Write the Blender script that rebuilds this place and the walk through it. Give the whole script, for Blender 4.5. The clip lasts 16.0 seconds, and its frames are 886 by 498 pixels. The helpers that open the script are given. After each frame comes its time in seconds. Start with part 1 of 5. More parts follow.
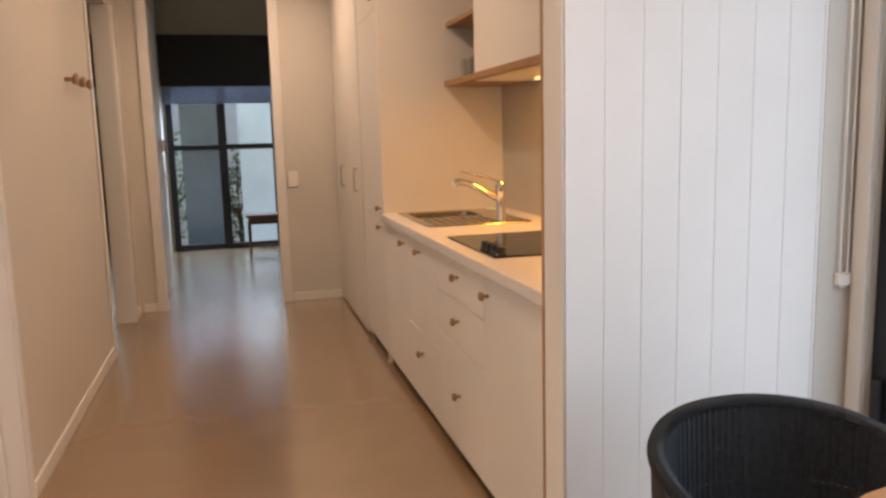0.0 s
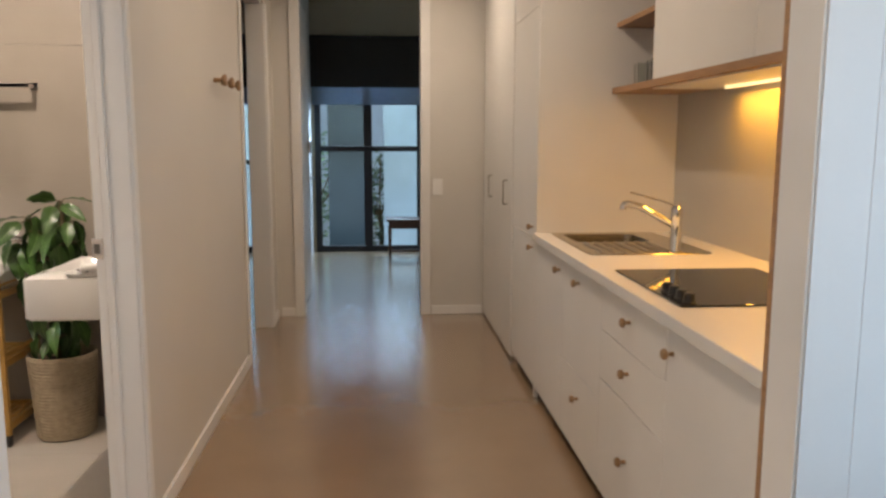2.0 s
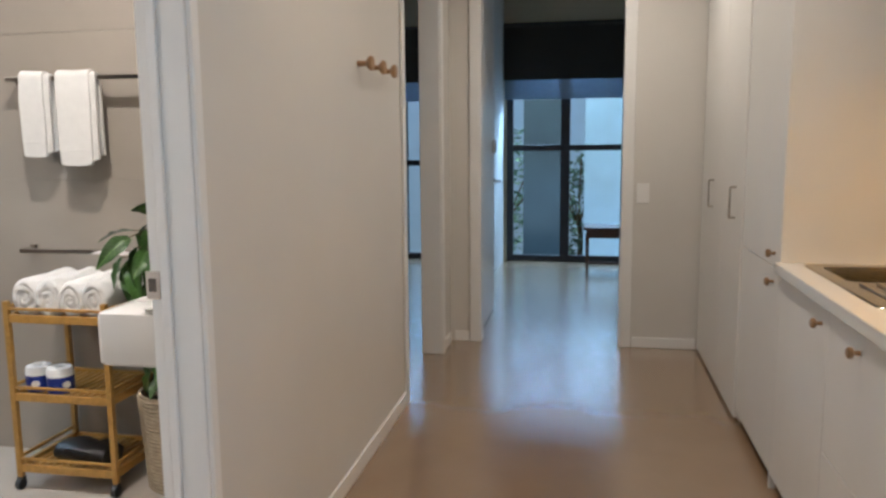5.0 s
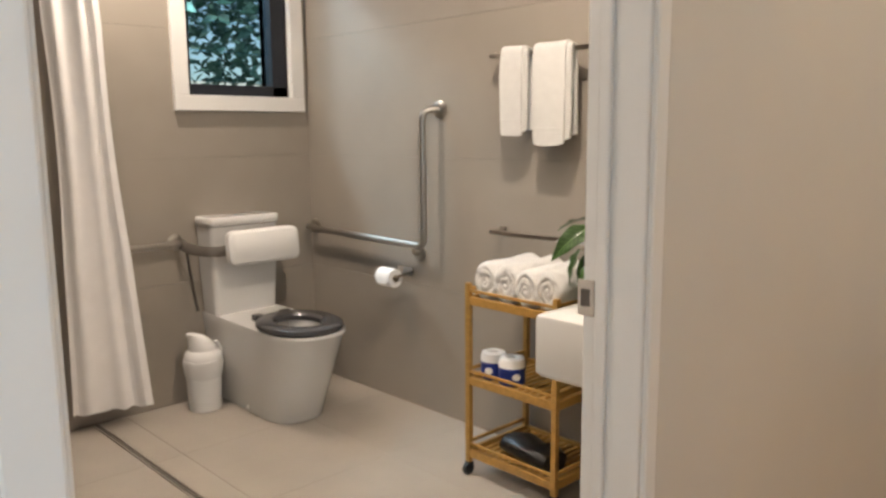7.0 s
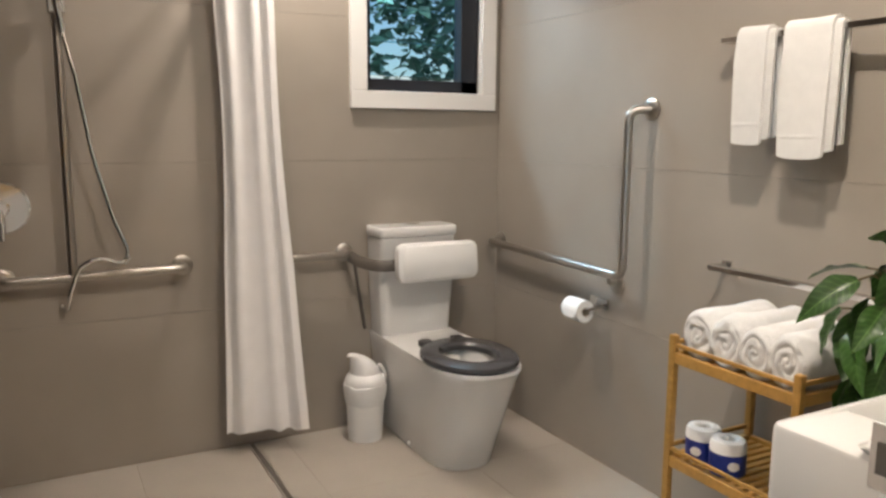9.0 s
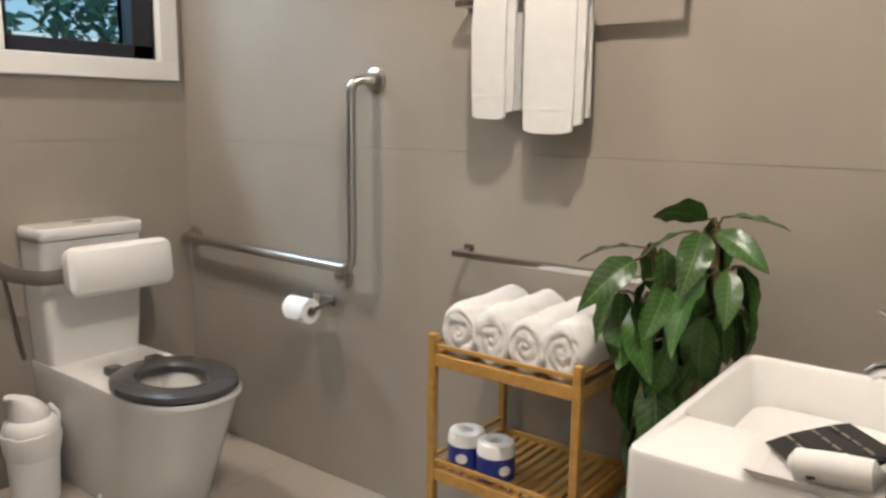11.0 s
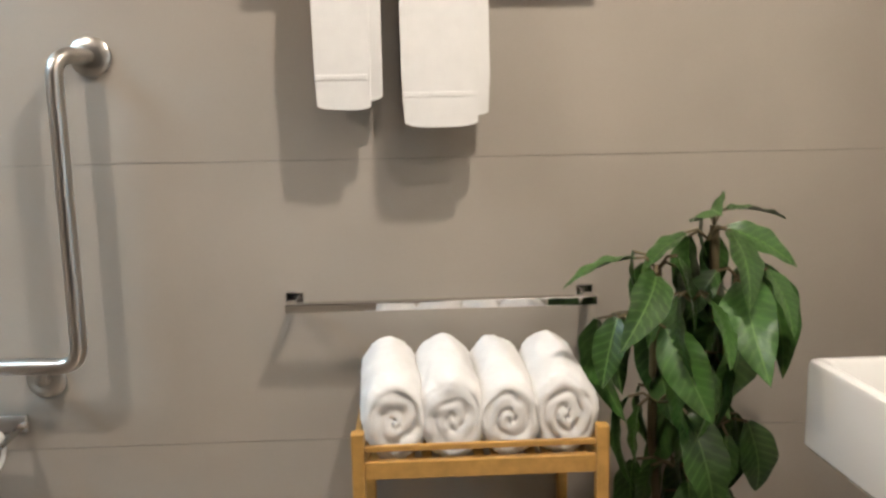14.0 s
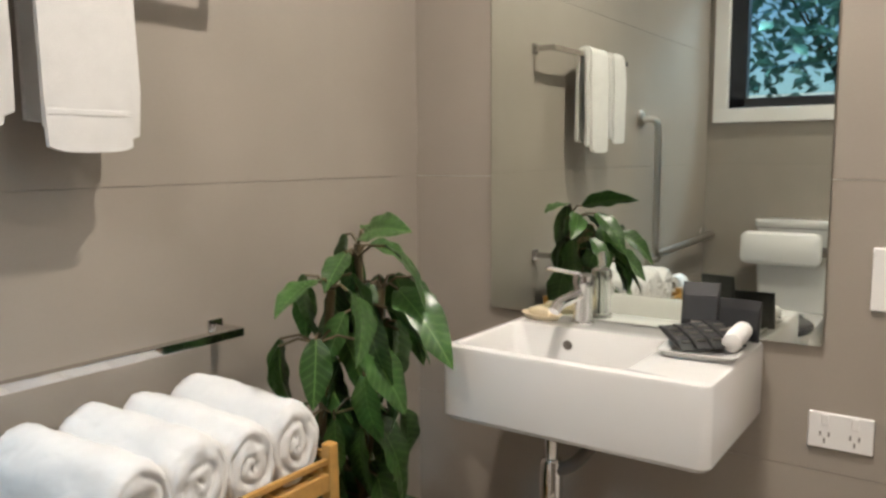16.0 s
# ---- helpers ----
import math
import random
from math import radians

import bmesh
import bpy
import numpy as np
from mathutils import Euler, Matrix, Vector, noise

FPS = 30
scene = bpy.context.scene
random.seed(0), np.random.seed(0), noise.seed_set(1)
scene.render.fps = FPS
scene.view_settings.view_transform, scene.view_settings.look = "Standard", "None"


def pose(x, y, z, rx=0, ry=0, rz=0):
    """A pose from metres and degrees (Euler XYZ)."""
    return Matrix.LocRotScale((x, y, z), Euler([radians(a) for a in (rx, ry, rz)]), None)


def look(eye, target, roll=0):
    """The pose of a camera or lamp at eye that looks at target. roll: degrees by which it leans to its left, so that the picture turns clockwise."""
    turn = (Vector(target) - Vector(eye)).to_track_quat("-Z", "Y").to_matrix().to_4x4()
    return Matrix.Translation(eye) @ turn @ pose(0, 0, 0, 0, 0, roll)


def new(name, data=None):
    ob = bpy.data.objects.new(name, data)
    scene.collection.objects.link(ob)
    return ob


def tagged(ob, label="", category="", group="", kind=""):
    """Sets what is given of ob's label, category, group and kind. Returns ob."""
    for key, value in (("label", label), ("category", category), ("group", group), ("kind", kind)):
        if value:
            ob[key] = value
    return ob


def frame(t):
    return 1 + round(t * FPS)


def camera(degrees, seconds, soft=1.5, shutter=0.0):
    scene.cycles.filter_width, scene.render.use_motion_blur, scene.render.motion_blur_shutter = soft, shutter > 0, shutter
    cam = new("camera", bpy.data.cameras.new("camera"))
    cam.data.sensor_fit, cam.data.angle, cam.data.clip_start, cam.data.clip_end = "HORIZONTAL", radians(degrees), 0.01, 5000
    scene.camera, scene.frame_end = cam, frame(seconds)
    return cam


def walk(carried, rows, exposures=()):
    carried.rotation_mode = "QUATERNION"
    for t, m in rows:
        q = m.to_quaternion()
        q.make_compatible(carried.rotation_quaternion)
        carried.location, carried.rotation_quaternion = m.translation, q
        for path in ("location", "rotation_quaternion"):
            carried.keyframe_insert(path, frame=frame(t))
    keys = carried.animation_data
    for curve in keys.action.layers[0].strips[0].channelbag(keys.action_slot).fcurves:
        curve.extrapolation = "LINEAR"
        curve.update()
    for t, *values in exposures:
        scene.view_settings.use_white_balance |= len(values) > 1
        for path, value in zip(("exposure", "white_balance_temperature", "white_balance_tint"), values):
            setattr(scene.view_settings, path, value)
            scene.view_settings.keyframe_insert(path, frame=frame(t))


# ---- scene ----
cam = camera(59.9, 16.0, soft=2.7)
PATH = [
    (0, (0.112, 0.748, 1.319), (0.618, 2.661, 1.029), -1.5),
    (0.5, (0.053, 0.846, 1.334), (0.375, 2.799, 1.042), -1.3),
    (1, (0.028, 0.983, 1.337), (0.262, 2.949, 1.054), -0.7),
    (1.5, (0.063, 1.083, 1.348), (0.245, 3.055, 1.07), -0.1),
    (2, (0.101, 1.173, 1.367), (0.265, 3.146, 1.086), 0.1),
    (2.5, (0.101, 1.345, 1.356), (0.24, 3.32, 1.075), 0.2),
    (3, (0.099, 1.52, 1.353), (0.201, 3.498, 1.074), 0.0),
    (5.5, (0.209, 2.217, 1.348), (-0.396, 4.102, 1.067), -0.6),
    (6, (0.199, 2.354, 1.337), (-0.697, 4.118, 1.048), -0.7),
    (6.5, (0.102, 2.489, 1.324), (-1.079, 4.076, 1.029), -0.5),
    (7, (0.002, 2.59, 1.318), (-1.426, 3.957, 1.015), -0.5),
    (7.5, (-0.08, 2.727, 1.314), (-1.709, 3.846, 1.008), -0.3),
    (8, (-0.158, 2.856, 1.333), (-1.922, 3.742, 1.013), 0.1),
    (10.5, (-0.737, 3.093, 1.314), (-2.186, 4.436, 1.002), 1.3),
    (11, (-0.808, 3.118, 1.303), (-2.002, 4.686, 0.962), 0.7),
    (11.5, (-0.913, 3.169, 1.284), (-1.92, 4.865, 0.954), -0.5),
    (12, (-1.054, 3.214, 1.268), (-1.878, 5.012, 0.973), -0.8),
    (12.5, (-1.247, 3.218, 1.279), (-1.933, 5.071, 0.963), -1.3),
    (13, (-1.452, 3.245, 1.256), (-1.956, 5.156, 0.951), -1.0),
    (13.5, (-1.665, 3.324, 1.239), (-1.99, 5.278, 0.965), -0.9),
    (14, (-1.881, 3.38, 1.248), (-1.791, 5.356, 0.952), -1.1),
    (14.5, (-2.046, 3.426, 1.219), (-1.517, 5.331, 0.92), -1.1),
    (15, (-2.201, 3.552, 1.217), (-1.298, 5.311, 0.919), -0.9),
    (15.5, (-2.341, 3.67, 1.258), (-1.034, 5.164, 1.018), -1.4),
    (16, (-2.504, 3.711, 1.25), (-0.875, 4.847, 1.012), -0.4),
]
walk(cam, [(t, look(eye, target, roll)) for t, eye, target, roll in PATH],
     exposures=[(0.0, 0.0, 8700, 29), (0.6, -0.12, 8000, 24), (2.5, -0.1, 6500, 13), (3.1, -0.08, 5850, 10), (5.5, 0.0, 6000, 10), (6.5, 0.0, 6850, 12), (8.0, 0.0, 6550, 11), (11.0, 0.0, 6350, 10), (12.5, 0.05, 6350, 10), (14.5, 0.13, 6300, 10), (15.2, 0.12, 6250, 10), (15.7, 0.0, 6150, 9), (16.0, 0.0, 6150, 9)])


# ---- world and large lights ----
SUN_EL, SUN_ROT = 66.0, 180.0
world = bpy.data.worlds.new("world")
scene.world = world
world.use_nodes = True
wn = world.node_tree.nodes
sky = wn.new("ShaderNodeTexSky")
sky.sky_type, sky.sun_disc = "NISHITA", False
sky.sun_elevation, sky.sun_rotation = radians(SUN_EL), radians(SUN_ROT)
wn["Background"].inputs[1].default_value = 0.15
world.node_tree.links.new(sky.outputs[0], wn["Background"].inputs[0])


def lamp(name, kind, power, colour, m, size=0.1, size_y=0.0, spread=180.0):
    data = bpy.data.lights.new(name, kind)
    data.energy, data.color = power, colour
    if kind == "AREA":
        data.shape = "RECTANGLE" if size_y else "DISK"
        data.size = size
        if size_y:
            data.size_y = size_y
        data.spread = radians(spread)
    elif kind == "SUN":
        data.angle = radians(2)
    ob = new(name, data)
    ob.matrix_world = m
    return ob


sun_dir = Vector((math.sin(radians(SUN_ROT)) * math.cos(radians(SUN_EL)), math.cos(radians(SUN_ROT)) * math.cos(radians(SUN_EL)), math.sin(radians(SUN_EL))))
lamp("sun", "SUN", 2.2, (1, 0.96, 0.92), look(sun_dir * 50, (0, 0, 0)))
DAY = (0.42, 0.69, 1.0)
# The third is an added fill that brightens the curtain beside the door.
BATH_LAMPS = [(-1.45, 4.14), (-3.20, 3.98), (-1.75, 2.95)]
for (lx, ly), power in zip(BATH_LAMPS, (28, 21.5, 9.5)):
    lamp("downlight_or_fill", "AREA", power, (1.0, 0.875, 0.75), pose(lx, ly, 2.585), 0.075, spread=165)
# Only the first follows from shadows; the other two are added fill.
HALL_LAMPS = [(0.3, 4.55), (0.15, 1.7), (0.3, 6.3)]
for (lx, ly), power in zip(HALL_LAMPS, (13.5, 18, 13.5)):
    lamp("downlight_or_fill", "AREA", power, (1.0, 0.85, 0.68), pose(lx, ly, 2.685), 0.08, spread=165)
lamp("led_strip_light", "AREA", 8.6, (1.0, 0.47, 0.045), pose(1.57, 3.75, 1.574), 0.03, 1.25)
lamp("window_daylight", "AREA", 190, DAY, look((-0.02, 11.3, 2.32), (-0.02, 8.8, 0.2)), 1.3, 0.6)
lamp("window_daylight", "AREA", 150, DAY, look((-2.0, 11.3, 2.32), (-2.0, 8.8, 0.2)), 1.2, 0.6)
lamp("window_daylight", "AREA", 26, (0.50, 0.77, 1.0), look((1.93, 1.2, 1.2), (-1, 1.2, 1.0)), 2.2, 1.9)
lamp("window_daylight", "AREA", 115, (0.55, 0.8, 1.0), look((-4.35, 4.3, 2.9), (-2.6, 4.9, 1.2)), 0.6, 0.6)


# ---- materials ----
def material(name, colour, rough=0.5, metal=0.0, vary=0.08, scale=6.0, bump=0.05, bump_scale=120.0, spec=0.5, coat=0.0, random_piece=0.0, stretch=(1, 1, 1)):
    m = bpy.data.materials.new(name)
    m.use_nodes = True
    n, l = m.node_tree.nodes, m.node_tree.links
    b = n["Principled BSDF"]
    b.inputs["Roughness"].default_value, b.inputs["Metallic"].default_value = rough, metal
    b.inputs["Specular IOR Level"].default_value = spec
    b.inputs["Coat Weight"].default_value = coat
    co = n.new("ShaderNodeTexCoord")
    mp = n.new("ShaderNodeMapping")
    mp.inputs["Scale"].default_value = stretch
    l.new(co.outputs["Object"], mp.inputs[0])
    big = n.new("ShaderNodeTexNoise")
    big.inputs["Scale"].default_value, big.inputs["Detail"].default_value = scale, 6
    fine = n.new("ShaderNodeTexNoise")
    fine.inputs["Scale"].default_value, fine.inputs["Detail"].default_value = bump_scale, 3
    l.new(mp.outputs[0], big.inputs[0]), l.new(mp.outputs[0], fine.inputs[0])
    ramp = n.new("ShaderNodeMapRange")
    ramp.inputs[1].default_value, ramp.inputs[2].default_value = 0.3, 0.7
    ramp.inputs[3].default_value, ramp.inputs[4].default_value = 1 - vary, 1 + vary
    l.new(big.outputs[0], ramp.inputs[0])
    fmap = n.new("ShaderNodeMapRange")
    fmap.inputs[3].default_value, fmap.inputs[4].default_value = 1 - vary * 0.5, 1 + vary * 0.5
    l.new(fine.outputs[0], fmap.inputs[0])
    mul = n.new("ShaderNodeMath")
    mul.operation = "MULTIPLY"
    l.new(ramp.outputs[0], mul.inputs[0]), l.new(fmap.outputs[0], mul.inputs[1])
    value = mul.outputs[0]
    if random_piece:
        info = n.new("ShaderNodeObjectInfo")
        rmap = n.new("ShaderNodeMapRange")
        rmap.inputs[3].default_value, rmap.inputs[4].default_value = 1 - random_piece, 1 + random_piece
        l.new(info.outputs["Random"], rmap.inputs[0])
        mul2 = n.new("ShaderNodeMath")
        mul2.operation = "MULTIPLY"
        l.new(value, mul2.inputs[0]), l.new(rmap.outputs[0], mul2.inputs[1])
        value = mul2.outputs[0]
    hsv = n.new("ShaderNodeHueSaturation")
    hsv.inputs["Color"].default_value = (*colour, 1)
    l.new(value, hsv.inputs["Value"])
    l.new(hsv.outputs[0], b.inputs["Base Color"])
    rr = n.new("ShaderNodeMapRange")
    rr.inputs[3].default_value, rr.inputs[4].default_value = rough * 0.85, min(rough * 1.15, 1)
    l.new(big.outputs[0], rr.inputs[0])
    l.new(rr.outputs[0], b.inputs["Roughness"])
    if bump:
        bp = n.new("ShaderNodeBump")
        bp.inputs["Strength"].default_value, bp.inputs["Distance"].default_value = bump, 0.003
        l.new(fine.outputs[0], bp.inputs["Height"])
        l.new(bp.outputs[0], b.inputs["Normal"])
    return m


def glow(name, colour, strength):
    m = bpy.data.materials.new(name)
    m.use_nodes = True
    b = m.node_tree.nodes["Principled BSDF"]
    b.inputs["Emission Color"].default_value, b.inputs["Emission Strength"].default_value = (*colour, 1), strength
    return m


def glass_material(name, colour=(1, 1, 1), rough=0.0):
    m = bpy.data.materials.new(name)
    m.use_nodes = True
    b = m.node_tree.nodes["Principled BSDF"]
    b.inputs["Base Color"].default_value = (*colour, 1)
    b.inputs["Transmission Weight"].default_value, b.inputs["Roughness"].default_value, b.inputs["IOR"].default_value = 1, rough, 1.05
    return m


PLASTER = material("painted_plaster", (0.595, 0.57, 0.53), 0.55, vary=0.025, scale=2.5, bump=0.06, bump_scale=260)
TRIM = material("white_gloss_trim", (0.74, 0.73, 0.71), 0.32, vary=0.02, scale=5, bump=0.02)
BOARD = material("white_board", (0.74, 0.75, 0.76), 0.42, vary=0.025, scale=3, bump=0.03, random_piece=0.01)
CEIL = material("ceiling_paint", (0.78, 0.77, 0.75), 0.8, vary=0.02, scale=2, bump=0.03)
TAN = material("beige_plaster", (0.42, 0.36, 0.25), 0.7, vary=0.03, scale=2, bump=0.03)
VINYL = material("vinyl_floor", (0.265, 0.172, 0.100), 0.22, vary=0.05, scale=3, bump=0.03, bump_scale=300, spec=0.7, coat=1.0)
VINYL.node_tree.nodes["Principled BSDF"].inputs["Coat Roughness"].default_value = 0.20
VINYL.node_tree.nodes["Principled BSDF"].inputs["Coat IOR"].default_value = 1.65
TILE = material("grey_wall_tile", (0.308, 0.272, 0.232), 0.42, vary=0.06, scale=3.0, bump=0.04, bump_scale=180, random_piece=0.015)
FTILE = material("floor_tile", (0.37, 0.33, 0.28), 0.45, vary=0.06, scale=4, bump=0.06, bump_scale=150, random_piece=0.03)
GROUT = material("grout", (0.215, 0.19, 0.16), 0.85, vary=0.1, scale=20)
CERAMIC = material("white_ceramic", (0.66, 0.65, 0.63), 0.10, vary=0.01, bump=0.0, coat=0.4)
LAMINATE = material("white_laminate", (0.75, 0.735, 0.705), 0.38, vary=0.02, scale=4, bump=0.02)
STONE = material("white_benchtop", (0.72, 0.70, 0.66), 0.25, vary=0.008, scale=2, bump=0.01)
SPLASH = material("grey_splashback", (0.46, 0.44, 0.40), 0.22, vary=0.02, scale=3, bump=0.0)
PLY = material("plywood_edge", (0.36, 0.20, 0.10), 0.5, vary=0.18, scale=14, bump=0.1, stretch=(8, 0.6, 8))
BAMBOO = material("bamboo_wood", (0.40, 0.222, 0.056), 0.4, vary=0.16, scale=9, bump=0.08, stretch=(6, 1, 6), random_piece=0.06)
DARKWOOD = material("dark_wood", (0.07, 0.03, 0.018), 0.4, vary=0.2, scale=10, stretch=(1, 8, 8))
TABLEWOOD = material("table_wood", (0.42, 0.21, 0.09), 0.4, vary=0.15, scale=8, stretch=(1, 9, 9))
KNOBWOOD = material("brass_wood_knob", (0.30, 0.17, 0.08), 0.4, vary=0.2, scale=30)
CHROME = material("chrome", (0.78, 0.78, 0.78), 0.06, 1.0, vary=0.01, bump=0)
STEEL = material("brushed_steel", (0.45, 0.42, 0.38), 0.30, 1.0, vary=0.015, scale=3, bump=0)
DARKCHROME = material("dark_chrome", (0.60, 0.58, 0.56), 0.07, 1.0, vary=0.03, bump=0)
MIRROR = material("mirror_silver", (0.80, 0.84, 0.78), 0.015, 1.0, vary=0.0, bump=0)
BLACK = material("black_aluminium", (0.008, 0.010, 0.016), 0.35, vary=0.1, bump=0.01)
BLACKGLASS = material("black_ceramic_glass", (0.012, 0.011, 0.010), 0.06, vary=0.02, bump=0)
BLACKPLASTIC = material("black_plastic", (0.012, 0.012, 0.013), 0.35, vary=0.15, scale=20)
WICKER = material("black_wicker", (0.021, 0.026, 0.033), 0.5, vary=0.4, scale=60, bump=0.2)
TOWEL = material("white_terry_towel", (0.67, 0.66, 0.64), 0.95, vary=0.03, scale=30, bump=0.4, bump_scale=700, spec=0.1)
CURTAIN = material("curtain_fabric", (0.80, 0.78, 0.77), 0.8, vary=0.03, scale=12, bump=0.2, bump_scale=300, spec=0.2)
PLASTIC = material("white_plastic", (0.76, 0.75, 0.73), 0.35, vary=0.02, bump=0.0)
SINKSTEEL = material("sink_steel", (0.40, 0.36, 0.29), 0.2, 1.0, vary=0.03, scale=8, bump=0)
SEAT = material("grey_seat_plastic", (0.055, 0.053, 0.055), 0.22, vary=0.05, bump=0)
BRACKET = material("grey_bracket", (0.11, 0.095, 0.08), 0.45, vary=0.05)
BLUE = material("blue_wrapper", (0.012, 0.030, 0.21), 0.35, vary=0.25, scale=25)
PAPER = material("white_tissue", (0.80, 0.79, 0.77), 0.9, vary=0.03, scale=30, bump=0.3)
SOAP = material("cream_soap", (0.68, 0.58, 0.40), 0.4, vary=0.05)
LEAF = material("leaf_green", (0.030, 0.076, 0.015), 0.32, vary=0.35, scale=18, bump=0.25, bump_scale=60, spec=0.4, random_piece=0.35)


def add_veins(m):
    """Pale side veins and a midrib, laid out along each leaf's own length."""
    n, l = m.node_tree.nodes, m.node_tree.links
    bsdf = n["Principled BSDF"]
    base = bsdf.inputs["Base Color"].links[0].from_socket
    co, sep = n.new("ShaderNodeTexCoord"), n.new("ShaderNodeSeparateXYZ")
    l.new(co.outputs["Object"], sep.inputs[0])

    def calc(op, a, b=0.0):
        k = n.new("ShaderNodeMath")
        k.operation = op
        for i, v in enumerate((a, b)):
            if isinstance(v, float):
                k.inputs[i].default_value = v
            else:
                l.new(v, k.inputs[i])
        return k.outputs[0]

    side = calc("ABSOLUTE", sep.outputs[0])
    run = calc("SUBTRACT", sep.outputs[1], calc("MULTIPLY", side, 0.75))
    wave = calc("POWER", calc("ABSOLUTE", calc("SINE", calc("MULTIPLY", run, 175.0))), 9.0)
    rib = calc("LESS_THAN", side, 0.0016)
    vein = calc("MAXIMUM", calc("MULTIPLY", wave, 0.2), calc("MULTIPLY", rib, 0.55))
    mix = n.new("ShaderNodeMix")
    mix.data_type = "RGBA"
    l.new(vein, mix.inputs[0]), l.new(base, mix.inputs[6])
    mix.inputs[7].default_value = (0.14, 0.24, 0.07, 1)
    l.new(mix.outputs[2], bsdf.inputs["Base Color"])


add_veins(LEAF)
STEM = material("stem_green", (0.10, 0.075, 0.035), 0.6, vary=0.2)
BASKET = material("woven_basket", (0.40, 0.33, 0.23), 0.85, vary=0.15, scale=40, bump=0.5)
SOIL = material("soil", (0.03, 0.02, 0.014), 0.95, vary=0.4, scale=40, bump=0.8)
GLASS = glass_material("window_glass")
LOUVRE = glass_material("tinted_louvre_glass", (0.62, 0.84, 0.92))
TUMBLER = glass_material("tumbler_glass", (0.9, 0.92, 0.92))
BLIND = material("dark_roller_blind", (0.030, 0.026, 0.022), 0.85, vary=0.08, scale=30)
SHEER = material("sheer_blind", (0.20, 0.25, 0.32), 0.8, vary=0.06, scale=30)
SHEER.node_tree.nodes["Principled BSDF"].inputs["Transmission Weight"].default_value = 0.15
SCREEN = material("grey_screen_wall", (0.055, 0.080, 0.095), 0.8, vary=0.08, scale=3)
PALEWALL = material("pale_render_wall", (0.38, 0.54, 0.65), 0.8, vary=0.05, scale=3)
GROUND = material("garden_ground", (0.12, 0.12, 0.09), 0.95, vary=0.3, scale=4, bump=0.5)
FOLIAGE = material("garden_foliage", (0.15, 0.27, 0.19), 0.5, vary=0.5, scale=8, random_piece=0.3)
LED = glow("led_diffuser", (1.0, 0.72, 0.34), 1.6)
BULB = glow("downlight_lens", (1.0, 0.86, 0.7), 8.0)


# ---- builders ----
def mesh_object(name, bm, mat, smooth=False):
    bmesh.ops.recalc_face_normals(bm, faces=bm.faces)
    me = bpy.data.meshes.new(name)
    bm.to_mesh(me)
    bm.free()
    me.materials.append(mat)
    if smooth:
        for p in me.polygons:
            p.use_smooth = True
        me.set_sharp_from_angle(angle=radians(38))
    return new(name, me)


def part(name, bm, mat, parent, label="", smooth=False):
    ob = mesh_object(name, bm, mat, smooth)
    ob.parent = parent
    if label:
        ob["label"] = label
    return ob


def thing(name, label, category, at=(0, 0, 0), group="", kind="", rz=0.0):
    e = new(name)
    e.matrix_world = pose(*at, 0, 0, rz)
    return tagged(e, label, category, group, kind)


def structure(name, bm, mat, label, category):
    return tagged(mesh_object(name, bm, mat), label, category, "", "structure")


def box(x0, x1, y0, y1, z0, z1, bevel=0.0, bm=None, seg=2):
    """A box between the limits, its edges rounded by bevel; added to bm if one is given."""
    b = bmesh.new()
    bmesh.ops.create_cube(b, size=1.0)
    for v in b.verts:
        v.co = Vector(((x0 + x1) / 2 + v.co.x * (x1 - x0), (y0 + y1) / 2 + v.co.y * (y1 - y0), (z0 + z1) / 2 + v.co.z * (z1 - z0)))
    if bevel:
        bmesh.ops.bevel(b, geom=b.edges[:], offset=bevel, segments=seg, profile=0.5, affect="EDGES")
    return merge(bm, b) if bm is not None else b


def merge(bm, b):
    me = bpy.data.meshes.new("tmp")
    b.to_mesh(me)
    b.free()
    bm.from_mesh(me)
    bpy.data.meshes.remove(me)
    return bm


def loft(rings, cap0=True, cap1=True, bm=None):
    """A skin over closed rings of equally many points."""
    b = bm or bmesh.new()
    vs = [[b.verts.new(p) for p in r] for r in rings]
    n = len(vs[0])
    for a, c in zip(vs, vs[1:]):
        for i in range(n):
            b.faces.new((a[i], a[(i + 1) % n], c[(i + 1) % n], c[i]))
    if cap0:
        b.faces.new(vs[0])
    if cap1:
        b.faces.new(vs[-1])
    return b


def circle(r, z, n=24, cx=0.0, cy=0.0, ry=None):
    return [Vector((cx + r * math.cos(2 * math.pi * i / n), cy + (ry or r) * math.sin(2 * math.pi * i / n), z)) for i in range(n)]


def rounded(x0, x1, y0, y1, z, r, n=5):
    """A rounded rectangle as a ring at height z."""
    pts = []
    for cx, cy, a in ((x1 - r, y1 - r, 0), (x0 + r, y1 - r, 90), (x0 + r, y0 + r, 180), (x1 - r, y0 + r, 270)):
        for i in range(n + 1):
            t = radians(a + 90 * i / n)
            pts.append(Vector((cx + r * math.cos(t), cy + r * math.sin(t), z)))
    return pts


def lathe(profile, n=24, cap0=True, cap1=True, bm=None):
    return loft([circle(r, z, n) for r, z in profile], cap0, cap1, bm)


def moved(bm, m):
    bmesh.ops.transform(bm, matrix=m, verts=bm.verts)
    return bm


